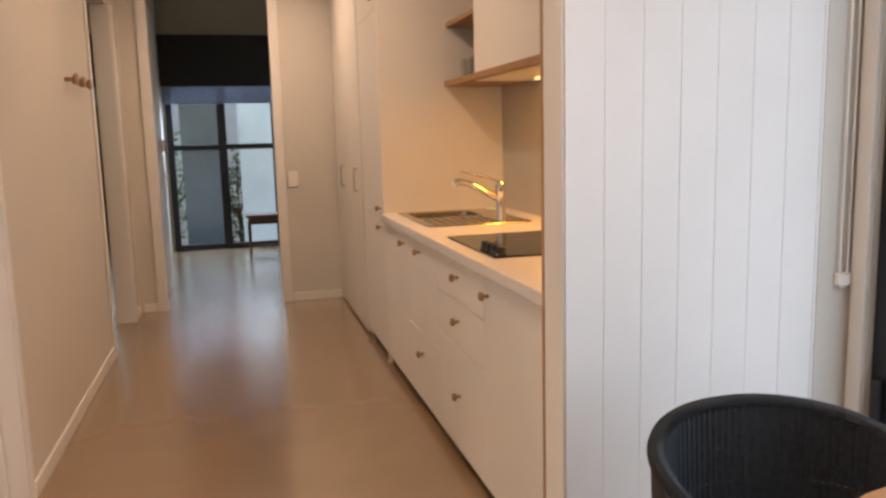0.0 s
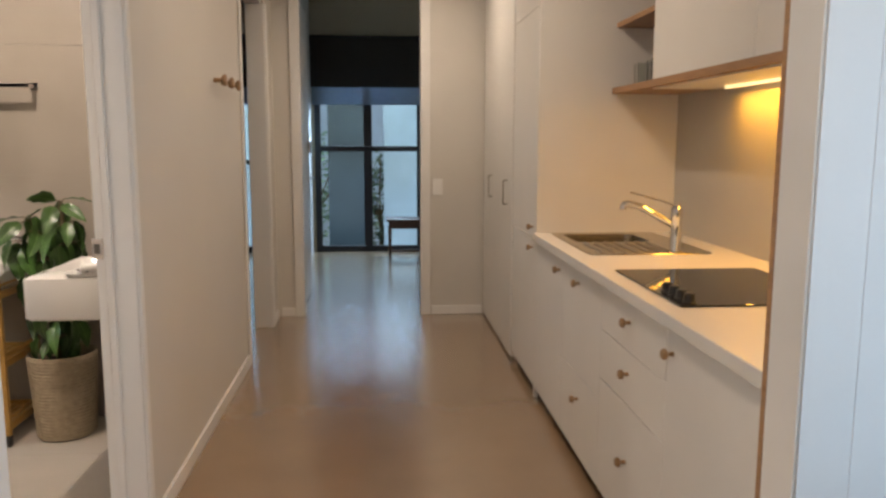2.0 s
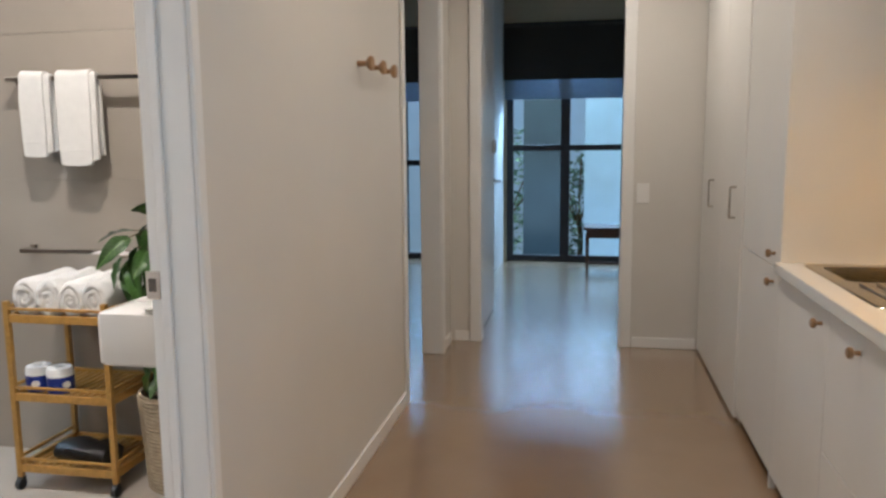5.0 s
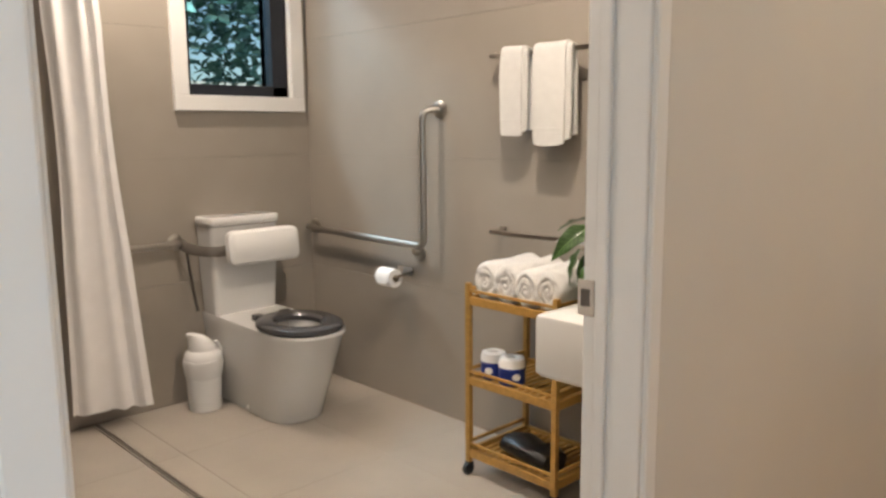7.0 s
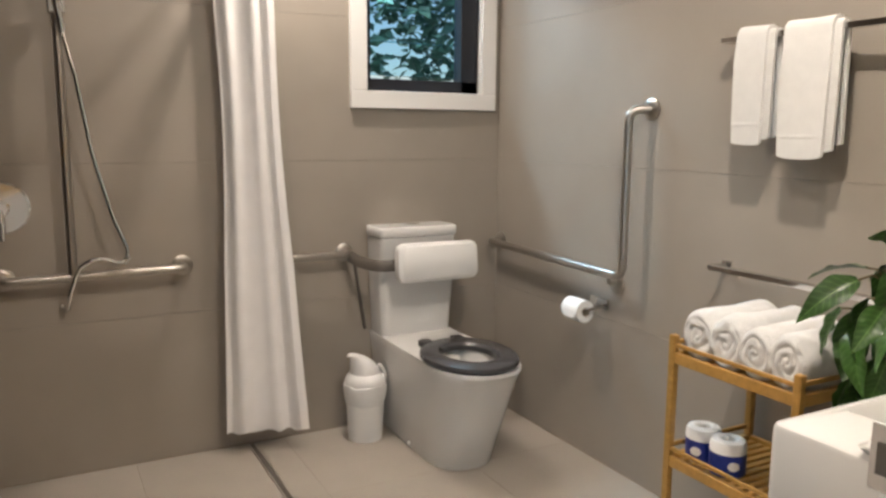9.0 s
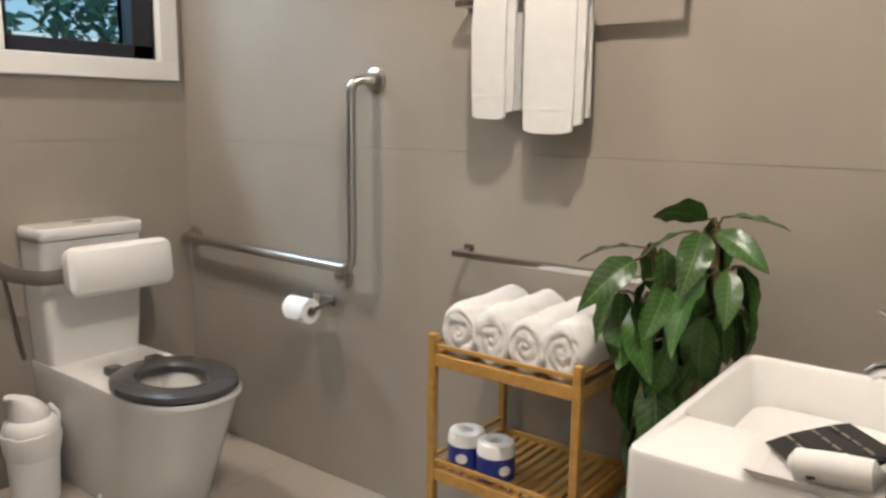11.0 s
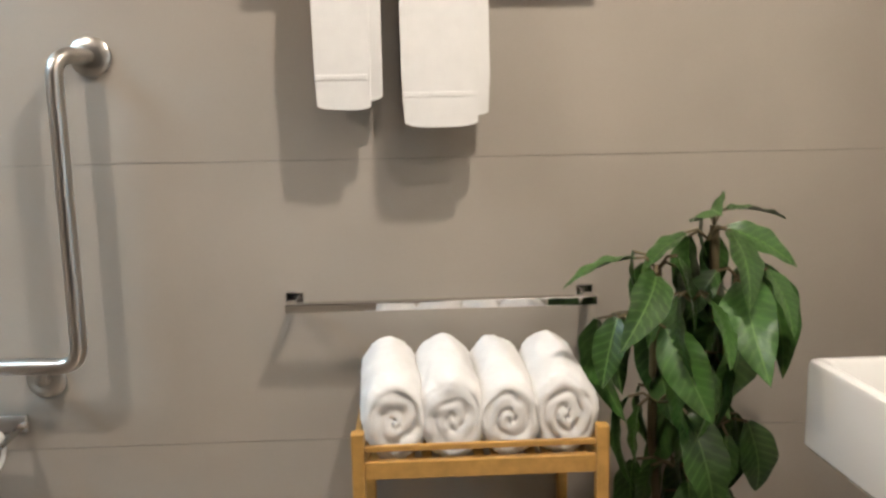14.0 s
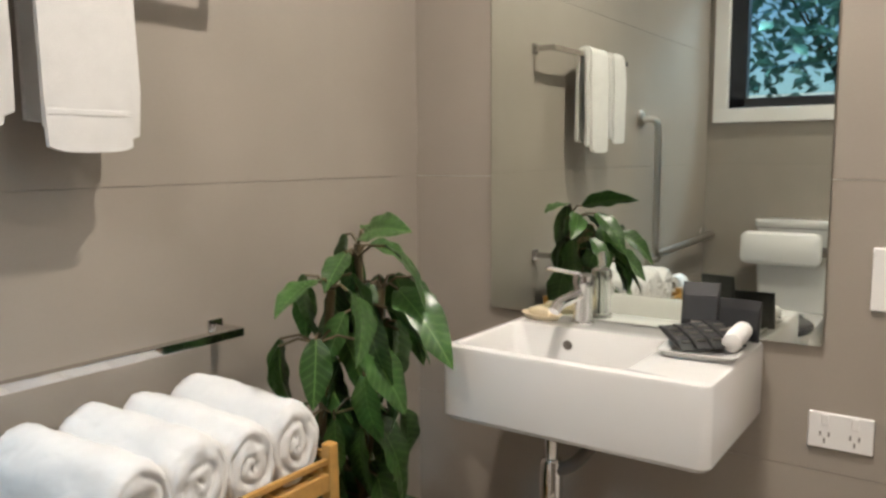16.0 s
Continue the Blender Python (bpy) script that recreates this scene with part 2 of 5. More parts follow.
def tube(points, r, n=10, bm=None, ry=None):
    """A round bar along a line of points."""
    pts = [Vector(p) for p in points]
    rings, up = [], Vector((0.123, 0.31, 0.94)).normalized()
    for i, p in enumerate(pts):
        d = (pts[min(i + 1, len(pts) - 1)] - pts[max(i - 1, 0)]).normalized()
        side = d.cross(up).normalized()
        top = side.cross(d).normalized()
        up = top
        rings.append([p + side * r * math.cos(2 * math.pi * k / n) + top * (ry or r) * math.sin(2 * math.pi * k / n) for k in range(n)])
    return loft(rings, bm=bm)


def bent(points, radius, n=6):
    """The line of points with its corners rounded."""
    pts = [Vector(p) for p in points]
    out = [pts[0]]
    for a, b, c in zip(pts, pts[1:], pts[2:]):
        p, q = b + (a - b).normalized() * radius, b + (c - b).normalized() * radius
        for i in range(n + 1):
            t = i / n
            out.append(p * (1 - t) ** 2 + b * 2 * t * (1 - t) + q * t * t)
    return out + [pts[-1]]


def arc_profile_sheet(profile, y0, y1, steps, thick, wobble=0.0, seed=0.0):
    """A thick sheet: a profile of (x, z) swept from y0 to y1."""
    n = len(profile)
    off = []
    for i in range(n):
        a, c = Vector(profile[max(i - 1, 0)]), Vector(profile[min(i + 1, n - 1)])
        d = (c - a).normalized()
        off.append(Vector((-d.y, d.x)) * thick / 2)
    rings = []
    for k in range(steps + 1):
        y = y0 + (y1 - y0) * k / steps
        ring = []
        for side in (1, -1):
            idx = range(n) if side > 0 else range(n - 1, -1, -1)
            for i in idx:
                p = Vector(profile[i]) + off[i] * side
                w = noise.noise(Vector((p.x * 9, y * 9 + seed, p.y * 9))) * wobble
                ring.append(Vector((p.x + w, y, p.y + w * 0.6)))
        rings.append(ring)
    return loft(rings)


# ---- large structure ----
HX, BX, TX, NY = -0.702, -0.810, -3.533, 4.976      # hall face, bathroom face, toilet wall, towel wall
D0, D1 = 2.80, 3.735                                 # the bathroom's door opening
H = 2.70


def wall(name, label, rects, mat=PLASTER):
    bm = bmesh.new()
    for r in rects:
        box(*r, bm=bm)
    return structure(name, bm, mat, label, "wall")


structure("floor", box(HX - 3.2, 2.0, -2.5, 10.9, -0.2, 0), VINYL, "brown speckled vinyl floor with a satin sheen", "floor")
H2 = 3.15
structure("ceiling_bedroom", box(-4.2, 2.2, 5.10, 10.9, H2, H2 + 0.12), CEIL, "plain white bedroom ceiling", "ceiling")
structure("ceiling", box(-4.2, 2.2, -2.6, 7.16, H, H + 0.15), CEIL, "plain white painted ceiling", "ceiling")
structure("ceiling_bathroom", box(TX - 0.1, BX + 0.01, 1.6, NY + 0.02, 2.60, 2.66), CEIL, "white bathroom ceiling with downlights", "ceiling")
# hall wall with the bathroom's doorway
wall("wall_hall_west", "cream painted hall wall beside the bathroom door", [
    (BX + 0.012, HX, -2.5, D0 - 0.02, 0, H), (BX + 0.012, HX, D1 + 0.02, 5.86, 0, H), (BX + 0.012, HX, D0 - 0.02, D1 + 0.02, 2.14, H)])
wall("wall_bathroom_toilet", "wall behind the grey bathroom tiles and window", [
    (TX - 0.16, TX - 0.012, 1.6, 4.29, 0, H), (TX - 0.16, TX - 0.012, 4.88, NY + 0.15, 0, H),
    (TX - 0.16, TX - 0.012, 4.29, 4.88, 0, 1.49), (TX - 0.16, TX - 0.012, 4.29, 4.88, 2.32, H)], GROUT)
wall("wall_bathroom_towels", "backing wall of the tiled towel rail wall", [(TX - 0.012, BX + 0.012, NY + 0.012, NY + 0.12, 0, H)], GROUT)
wall("wall_bathroom_shower", "backing wall of the tiled shower end", [(TX - 0.012, BX + 0.012, 1.6, 1.7, 0, H)], GROUT)
wall("wall_hall_end", "cream end wall with an opening to the bedroom", [
    (0.44, 1.78, 7.12, 7.22, 0, H2), (-0.80, -0.50, 7.12, 7.22, 0, H2), (-0.50, 0.44, 7.12, 7.22, 2.5, H2)])
wall("wall_divider", "cream wall between the two bedrooms", [(-0.81, -0.69, 6.78, 7.119, 0, H2), (-0.81, -0.70, 7.221, 10.6, 0, H2), (-0.81, -0.702, 5.861, 6.779, 2.3, H2)])
wall("wall_far", "beige wall around the bedroom windows", [
    (-4.2, -2.62, 10.6, 10.75, 0, H2), (-1.36, -0.67, 10.6, 10.75, 0, H2), (0.64, 2.0, 10.6, 10.75, 0, H2),
    (-2.62, -1.36, 10.6, 10.75, 2.1, H2), (-0.67, 0.64, 10.6, 10.75, 2.1, H2)], TAN)
wall("wall_room_west", "cream outer wall of the second bedroom", [(-4.2, -4.05, 5.1, 10.6, 0, H2)])
wall("wall_room_south", "cream wall behind the bathroom", [(-4.2, -0.80, 5.10, 5.2, 0, H2)])
wall("wall_bedroom_east", "cream bedroom side wall", [(1.78, 1.9, 7.22, 10.6, 0, H2)])
wall("wall_kitchen_back", "plaster wall behind the kitchen", [(1.66, 1.78, 2.52, 7.119, 0, H)])
wall("wall_kitchen_end", "white end pier of the kitchen", [(0.90, 1.655, 2.545, 2.66, 0, H)], TRIM)
wall("wall_living_east", "white wall around the glazed door", [
    (1.78, 1.93, 2.46, 2.70, 0, H), (1.78, 1.93, -2.5, 0.0, 0, H), (1.78, 1.93, 0.0, 2.46, 2.2, H)], TRIM)
wall("wall_living_south", "white wall at the living room's end", [(-0.81, 1.93, -2.6, -2.5, 0, H)])

def trim(x0, x1, y0, y1, z0, z1, label="white painted skirting board", name="baseboard", bevel=0.003, mat=None):
    return structure(name, box(x0, x1, y0, y1, z0, z1, bevel), mat or TRIM, label, name.replace("_", " "))


trim(HX + 0.001, HX + 0.013, D1 + 0.065, 5.859, 0.001, 0.07)
trim(HX + 0.001, HX + 0.013, -2.4, D0 - 0.065, 0.001, 0.07)
trim(0.505, 0.905, 7.107, 7.119, 0.001, 0.07)
trim(-0.689, -0.677, 6.80, 7.06, 0.001, 0.07)
trim(-0.66, -0.56, 7.107, 7.119, 0.001, 0.07)


def door_trim(name, label, pieces):
    e = thing(name, label, "door frame", kind="structure")
    for nm, r in pieces:
        part(nm, box(*r, 0.004), TRIM, e)
    return e


door_trim("door_frame_1", "white gloss frame round the bathroom doorway", [
    ("jamb", (BX - 0.012, HX + 0.006, D1, D1 + 0.019, 0, 2.12)), ("jamb", (BX - 0.012, HX + 0.006, D0 - 0.019, D0, 0, 2.12)),
    ("head", (BX - 0.012, HX + 0.006, D0, D1, 2.12, 2.139)),
    ("architrave", (HX + 0.001, HX + 0.016, D1 + 0.008, D1 + 0.046, 0, 2.19)), ("architrave", (HX + 0.001, HX + 0.016, D0 - 0.062, D0 - 0.008, 0, 2.19)),
    ("architrave", (HX + 0.001, HX + 0.016, D0 - 0.008, D1 + 0.008, 2.135, 2.19)),
    ("stop", (-0.790, -0.765, D1 - 0.012, D1 - 0.001, 0, 2.12))])
door_trim("door_frame_2", "white gloss frame round the bedroom opening", [
    ("jamb", (-0.499, -0.48, 7.105, 7.235, 0, 2.5)), ("jamb", (0.421, 0.439, 7.105, 7.235, 0, 2.5)),
    ("architrave", (-0.555, -0.492, 7.104, 7.118, 0, 2.5)), ("architrave", (0.432, 0.495, 7.104, 7.118, 0, 2.5))])
door_trim("door_frame_3", "white gloss frame of the side room opening", [
    ("jamb", (-0.815, -0.695, 5.862, 5.880, 0, 2.3)), ("jamb", (-0.815, -0.685, 6.760, 6.778, 0, 2.3)),
    ("architrave", (-0.688, -0.674, 6.765, 6.83, 0, 2.3)), ("architrave", (HX + 0.001, HX + 0.014, 5.80, 5.864, 0.0, 2.3))])

strike = thing("strike_plate", "steel strike plate on the white door jamb", "strike plate")
bm = box(-0.832, -0.795, D1 - 0.003, D1 - 0.0002, 0.98, 1.048, 0.001)
part("plate", bm, DARKCHROME, strike)
part("latch_hole", box(-0.824, -0.806, D1 - 0.005, D1 - 0.0028, 0.998, 1.03), BRACKET, strike, "dark latch hole")


# ---- doors ----
d = thing("door_1", "white painted bathroom door standing open", "door", kind="structure")
part("leaf", box(-1.705, -0.845, 2.715, 2.753, 0.012, 2.11, 0.003), TRIM, d)
part("rose", moved(lathe([(0.020, 0), (0.020, 0.004), (0.009, 0.006), (0.009, 0.03)], 16), Matrix.Translation((-1.645, 2.753, 0.985)) @ Matrix.Rotation(radians(-90), 4, "X")), STEEL, d, "brushed steel rose", True)
part("lever", tube(bent([(-1.645, 2.775, 0.985), (-1.645, 2.790, 0.985), (-1.535, 2.790, 0.985)], 0.012), 0.008), STEEL, d, "brushed steel lever", True)
for hz in (0.25, 1.9):
    part("hinge", tube([(-0.838, 2.757, hz), (-0.838, 2.757, hz + 0.09)], 0.006), STEEL, d)
d = thing("door_2", "white painted bedroom door standing open", "door", kind="structure")
part("leaf", box(-0.555, -0.517, 7.26, 8.16, 0.012, 2.45, 0.003), TRIM, d)
bm = moved(lathe([(0.026, 0), (0.026, 0.008), (0.011, 0.010), (0.011, 0.05)], 16), Matrix.Translation((-0.517, 8.08, 1.03)) @ Matrix.Rotation(radians(90), 4, "Y"))
part("rose", bm, DARKCHROME, d, "dark metal rose", True)
part("lever", tube(bent([(-0.49, 8.08, 1.03), (-0.462, 8.08, 1.03), (-0.462, 7.97, 1.03)], 0.015), 0.009), DARKCHROME, d, "dark metal lever", True)
part("door_closer", box(-0.516, -0.49, 8.0, 8.06, 1.25, 1.35, 0.004), DARKCHROME, d, "small dark lock")
for hz in (0.3, 1.1):
    part("hinge", tube([(-0.505, 7.25, hz), (-0.505, 7.25, hz + 0.1)], 0.007), STEEL, d)


# ---- windows ----
def framed_window(name, label, axis_y, x0, x1, z0, z1, mullions, transoms, depth=0.06, fw=0.072):
    e = thing(name, label, "window", kind="structure")
    y0, y1 = axis_y, axis_y + depth
    for r in ((x0, x1, y0, y1, z0, z0 + fw), (x0, x1, y0, y1, z1 - fw, z1), (x0, x0 + fw, y0, y1, z0 + fw, z1 - fw), (x1 - fw, x1, y0, y1, z0 + fw, z1 - fw)):
        part("window_frame", box(*r, 0.003), BLACK, e)
    for m in mullions:
        part("mullion", box(m - 0.05, m + 0.05, y0 - 0.004, y1, z0 + fw, z1 - fw, 0.003), BLACK, e)
    for t in transoms:
        part("transom", box(x0 + fw, x1 - fw, y0 - 0.008, y1, t - 0.032, t + 0.032, 0.003), BLACK, e)
    xs = [x0 + fw] + list(mullions) + [x1 - fw]
    for a, b in zip(xs, xs[1:]):
        pane = part("pane", box(a, b, y0 + 0.028, y0 + 0.032, z0 + fw, z1 - fw), GLASS, e)
        pane.visible_shadow = False
        part("latch", box((a + b) / 2 - 0.04, (a + b) / 2 + 0.04, y0 - 0.022, y0 - 0.008, transoms[0] + 0.01, transoms[0] + 0.03, 0.003), BLACK, e, "small black sash latch")
    return e


framed_window("window_1", "black aluminium double window with clear panes", 10.62, -0.668, 0.638, 0.0, 2.1, [-0.03], [1.26])
framed_window("window_2", "black aluminium side room window with clear panes", 10.62, -2.618, -1.362, 0.0, 2.1, [-1.98], [1.1])


def roller_blind(x0, x1, top):
    e = thing("roller_blind", "dark roller blind half lowered over a sheer blind", "blind", group="bedroom blinds")
    part("block_out", box(x0, x1, 10.560, 10.564, 2.0, top), BLIND, e, "dark block-out fabric")
    part("sheer", box(x0 + 0.01, x1 - 0.01, 10.575, 10.578, 1.78, top - 0.02), SHEER, e, "grey-blue sheer fabric")
    part("roller", tube([(x0, 10.575, top + 0.02), (x1, 10.575, top + 0.02)], 0.028, 14), BLIND, e, "", True)
    part("bottom_rail", box(x0, x1, 10.556, 10.568, 1.985, 2.0, 0.003), BLIND, e)


roller_blind(-0.70, 0.68, 2.54)
roller_blind(-2.65, -1.33, 2.54)

# glazed door of the living room, seen edge on
e = thing("window_3", "black aluminium glazed door in white reveal", "glazed door", kind="structure")
for r in ((1.80, 1.87, 2.39, 2.459, 0, 2.199), (1.80, 1.87, 0.0, 0.07, 0, 2.199), (1.80, 1.87, 0.07, 2.39, 0, 0.06), (1.80, 1.87, 0.07, 2.39, 2.14, 2.199), (1.80, 1.87, 1.18, 1.26, 0.06, 2.14)):
    part("window_frame", box(*r, 0.003), BLACK, e)
for y0, y1 in ((0.07, 1.18), (1.26, 2.39)):
    part("pane", box(1.833, 1.838, y0, y1, 0.06, 2.14), GLASS, e).visible_shadow = False
part("lock", box(1.785, 1.80, 2.41, 2.44, 0.50, 0.62, 0.004), BLACK, e, "black door lock")
trim(1.766, 1.779, 2.462, 2.515, 0, 2.25, "white painted door architrave", "trim")

# bathroom window: white reveal, black louvre frame, blades
e = thing("window_4", "black louvre window in a wide white reveal", "window", kind="structure")
WY0, WY1, WZ0, WZ1 = 4.30, 4.87, 1.50, 2.31
for r in ((TX - 0.02, TX + 0.022, WY0 - 0.075, WY1 + 0.075, WZ0 - 0.075, WZ0), (TX - 0.02, TX + 0.022, WY0 - 0.075, WY1 + 0.075, WZ1, WZ1 + 0.075),
          (TX - 0.02, TX + 0.022, WY0 - 0.075, WY0, WZ0, WZ1), (TX - 0.02, TX + 0.022, WY1, WY1 + 0.075, WZ0, WZ1)):
    part("reveal", box(*r, 0.003), TRIM, e, "white painted reveal")
for r in ((TX - 0.10, TX - 0.03, WY0, WY1, WZ0, WZ0 + 0.055), (TX - 0.10, TX - 0.03, WY0, WY1, WZ1 - 0.055, WZ1),
          (TX - 0.10, TX - 0.03, WY0, WY0 + 0.035, WZ0, WZ1), (TX - 0.10, TX - 0.03, WY1 - 0.085, WY1, WZ0, WZ1)):
    part("window_frame", box(*r, 0.003), BLACK, e)
for i in range(5):
    z = WZ0 + 0.07 + i * 0.145
    b = moved(box(-0.003, 0.003, WY0 + 0.036, WY1 - 0.086, 0, 0.155, 0.001), Matrix.Translation((TX - 0.062, 0, z)) @ Matrix.Rotation(radians(-8), 4, "Y"))
    part("louvre_blade", b, LOUVRE, e).visible_shadow = False
part("winder", tube(bent([(TX - 0.03, WY0 + 0.02, 1.95), (TX + 0.0, WY0 + 0.02, 1.97), (TX + 0.0, WY0 + 0.02, 2.04)], 0.01), 0.008), BLACK, e, "black louvre winder")

# ---- outside ----
structure("ground", box(-400, 400, -400, 400, -0.62, -0.5), GROUND, "bare garden ground outside the house", "ground")
gscreen = thing("garden_screen", "grey rendered screen wall outside the bedroom", "screen wall")
part("panel", box(-0.62, -0.05, 12.3, 12.45, -0.5, 3.2, 0.01), SCREEN, gscreen)
part("panel", box(-3.2, -2.2, 12.3, 12.45, -0.5, 3.2, 0.01), SCREEN, gscreen)
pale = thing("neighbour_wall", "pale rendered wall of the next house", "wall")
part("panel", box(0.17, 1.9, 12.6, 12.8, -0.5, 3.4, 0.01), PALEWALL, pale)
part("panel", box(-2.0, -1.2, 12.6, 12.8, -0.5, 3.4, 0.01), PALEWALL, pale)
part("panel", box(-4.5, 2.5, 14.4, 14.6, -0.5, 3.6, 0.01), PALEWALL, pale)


def clump(name, label, centre, size, count, seed, leaf_len=0.10):
    """A shrub or tree crown of many small leaves, with its limbs."""
    rnd = random.Random(seed)
    e = thing(name, label, "tree" if size[2] > 1.2 else "shrub")
    vs, fs = [], []
    for _ in range(count):
        while True:
            p = Vector((rnd.uniform(-1, 1), rnd.uniform(-1, 1), rnd.uniform(-1, 1)))
            if p.length < 1 and noise.noise(p * 2.3 + Vector((seed, 0, 0))) > -0.12:
                break
        c = Vector(centre) + Vector((p.x * size[0], p.y * size[1], p.z * size[2]))
        m = Euler((rnd.uniform(-1, 1), rnd.uniform(-1, 1), rnd.uniform(0, 6.3))).to_matrix()
        w = leaf_len * rnd.uniform(0.22, 0.34)
        k = len(vs)
        for q in ((0, 0, 0), (w, leaf_len * 0.5, 0.012), (0, leaf_len, -0.01), (-w, leaf_len * 0.5, 0.012)):
            vs.append(c + m @ Vector(q))
        fs += [(k, k + 1, k + 2), (k, k + 2, k + 3)]
    me = bpy.data.meshes.new("crown")
    me.from_pydata(vs, [], fs)
    me.materials.append(FOLIAGE)
    crown = new("crown", me)
    crown.parent = e
    bm = bmesh.new()
    base = Vector((centre[0], centre[1], -0.5))
    tube([base, base.lerp(Vector(centre), 0.5) + Vector((0.04, 0.02, 0)), Vector(centre)], 0.035, 8, bm)
    for i in range(7):
        a = i * 2.4
        tip = Vector(centre) + Vector((math.cos(a) * size[0] * 0.7, math.sin(a) * size[1] * 0.7, size[2] * rnd.uniform(0.1, 0.8)))
        tube([base.lerp(Vector(centre), 0.75), (base.lerp(Vector(centre), 0.8) + tip) / 2 + Vector((0, 0, 0.1)), tip], 0.012, 6, bm)
    part("trunk", bm, STEM, e)
    return e


clump("garden_shrub", "green garden shrub beyond the screen wall", (-0.9, 13.2, 0.5), (1.0, 0.4, 1.1), 900, 3)
clump("garden_shrub", "green garden shrub between the walls", (0.1, 13.2, 0.3), (0.5, 0.4, 1.0), 600, 8)
clump("garden_tree", "leafy garden tree outside the bathroom window", (-6.3, 4.7, 2.6), (1.4, 1.8, 1.7), 2300, 5, 0.15)
clump("garden_tree", "leafy garden tree further from the house", (-7.6, 7.4, 3.2), (1.3, 1.5, 1.8), 2600, 9, 0.16)
clump("garden_tree", "leafy tree outside the living room door", (7.5, 1.0, 2.4), (1.6, 2.4, 1.9), 1500, 12, 0.2)

# ---- kitchen ----
FX, KY0, KY1, KB = 0.917, 2.665, 5.10, 1.655


def knob(parent, y, z, x=FX):
    bm = moved(lathe([(0.007, 0), (0.006, 0.014), (0.012, 0.018), (0.016, 0.022), (0.016, 0.030), (0.012, 0.034)], 14), Matrix.Translation((x - 0.001, y, z)) @ Matrix.Rotation(radians(-90), 4, "Y"))
    return part("knob", bm, KNOBWOOD, parent, "turned brass-brown knob", True)


def base_unit(label, y0, y1, fronts, top=0.848):
    e = thing("kitchen_cabinet", label, "cabinet", group="kitchen base cabinets")
    part("body", box(FX + 0.022, KB - 0.06, y0 + 0.001, y1 - 0.001, 0.06, top), LAMINATE, e)
    part("kickboard", box(FX + 0.045, FX + 0.06, y0 + 0.001, y1 - 0.001, 0.0, 0.06), BLACKPLASTIC, e, "dark recessed kickboard")
    for z0, z1, ky, kz in fronts:
        f = part("door" if z1 - z0 > 0.5 else "drawer_front", box(FX, FX + 0.019, y0 + 0.002, y1 - 0.002, z0 + 0.002, z1 - 0.002, 0.0015), LAMINATE, e)
        knob(f, ky, kz)
    return e


base_unit("white laminate base cabinet with one door", KY0, 3.25, [(0.055, 0.845, 3.20, 0.775)])
base_unit("white laminate base cabinet with three drawers", 3.25, 3.90, [(0.675, 0.845, 3.575, 0.775), (0.49, 0.675, 3.575, 0.60), (0.055, 0.49, 3.575, 0.295)])
base_unit("white laminate base cabinet with two deep drawers", 3.90, 4.50, [(0.40, 0.845, 4.22, 0.785), (0.055, 0.40, 4.20, 0.30)])
base_unit("white laminate base cabinet under the sink", 4.50, KY1, [(0.055, 0.845, 4.56, 0.785)], 0.70)
bt = thing("worktop", "white kitchen worktop with a sink cut-out", "worktop")
SX0, SX1, SY0, SY1 = 1.00, 1.50, 4.36, 5.04
for r in ((0.90, KB, KY0 - 0.002, SY0, 0.85, 0.888), (0.90, KB, SY1, KY1 - 0.002, 0.85, 0.888), (0.90, SX0, SY0, SY1, 0.85, 0.888), (SX1, KB, SY0, SY1, 0.85, 0.888)):
    part("top", box(*r), STONE, bt)
part("front_edge", box(0.895, 0.90, KY0 - 0.002, KY1 - 0.002, 0.849, 0.8885, 0.002), STONE, bt)

sink = thing("sink", "stainless steel inset sink with drainer", "sink")
rim = loft([rounded(SX0 - 0.02, SX1 + 0.02, SY0 - 0.06, SY1 + 0.01, 0.8885, 0.03), rounded(SX0 - 0.016, SX1 + 0.016, SY0 - 0.056, SY1 + 0.006, 0.893, 0.028),
            rounded(SX0 + 0.03, SX1 - 0.11, 4.70, SY1 - 0.03, 0.890, 0.04), rounded(SX0 + 0.04, SX1 - 0.12, 4.71, SY1 - 0.04, 0.735, 0.05), rounded(SX0 + 0.18, SX1 - 0.25, 4.83, SY1 - 0.17, 0.727, 0.03)], False, True)
part("bowl", rim, SINKSTEEL, sink, "", True)
for i in range(7):
    part("drainer_rib", tube([(SX0 + 0.05 + i * 0.05, 4.36, 0.8935), (SX0 + 0.05 + i * 0.05, 4.66, 0.8945)], 0.005, 8), STEEL, sink)
tap = thing("kitchen_tap", "chrome kitchen mixer tap with a raised lever", "tap")
tx, ty = 1.37, 4.36
part("body", moved(lathe([(0.026, 0), (0.026, 0.012), (0.024, 0.018), (0.025, 0.14), (0.028, 0.15), (0.027, 0.185), (0.016, 0.197)], 18), Matrix.Translation((tx, ty, 0.893))), CHROME, tap, "", True)
part("spout", tube(bent([(tx, ty, 1.0), (tx - 0.15, ty + 0.03, 1.085), (tx - 0.22, ty + 0.045, 1.098), (tx - 0.222, ty + 0.045, 1.072)], 0.02), 0.0155, 12), CHROME, tap, "", True)
part("lever", tube([(tx, ty, 1.087), (tx - 0.06, ty + 0.02, 1.11), (tx - 0.19, ty + 0.05, 1.145)], 0.009, 8, ry=0.004), CHROME, tap, "", True)

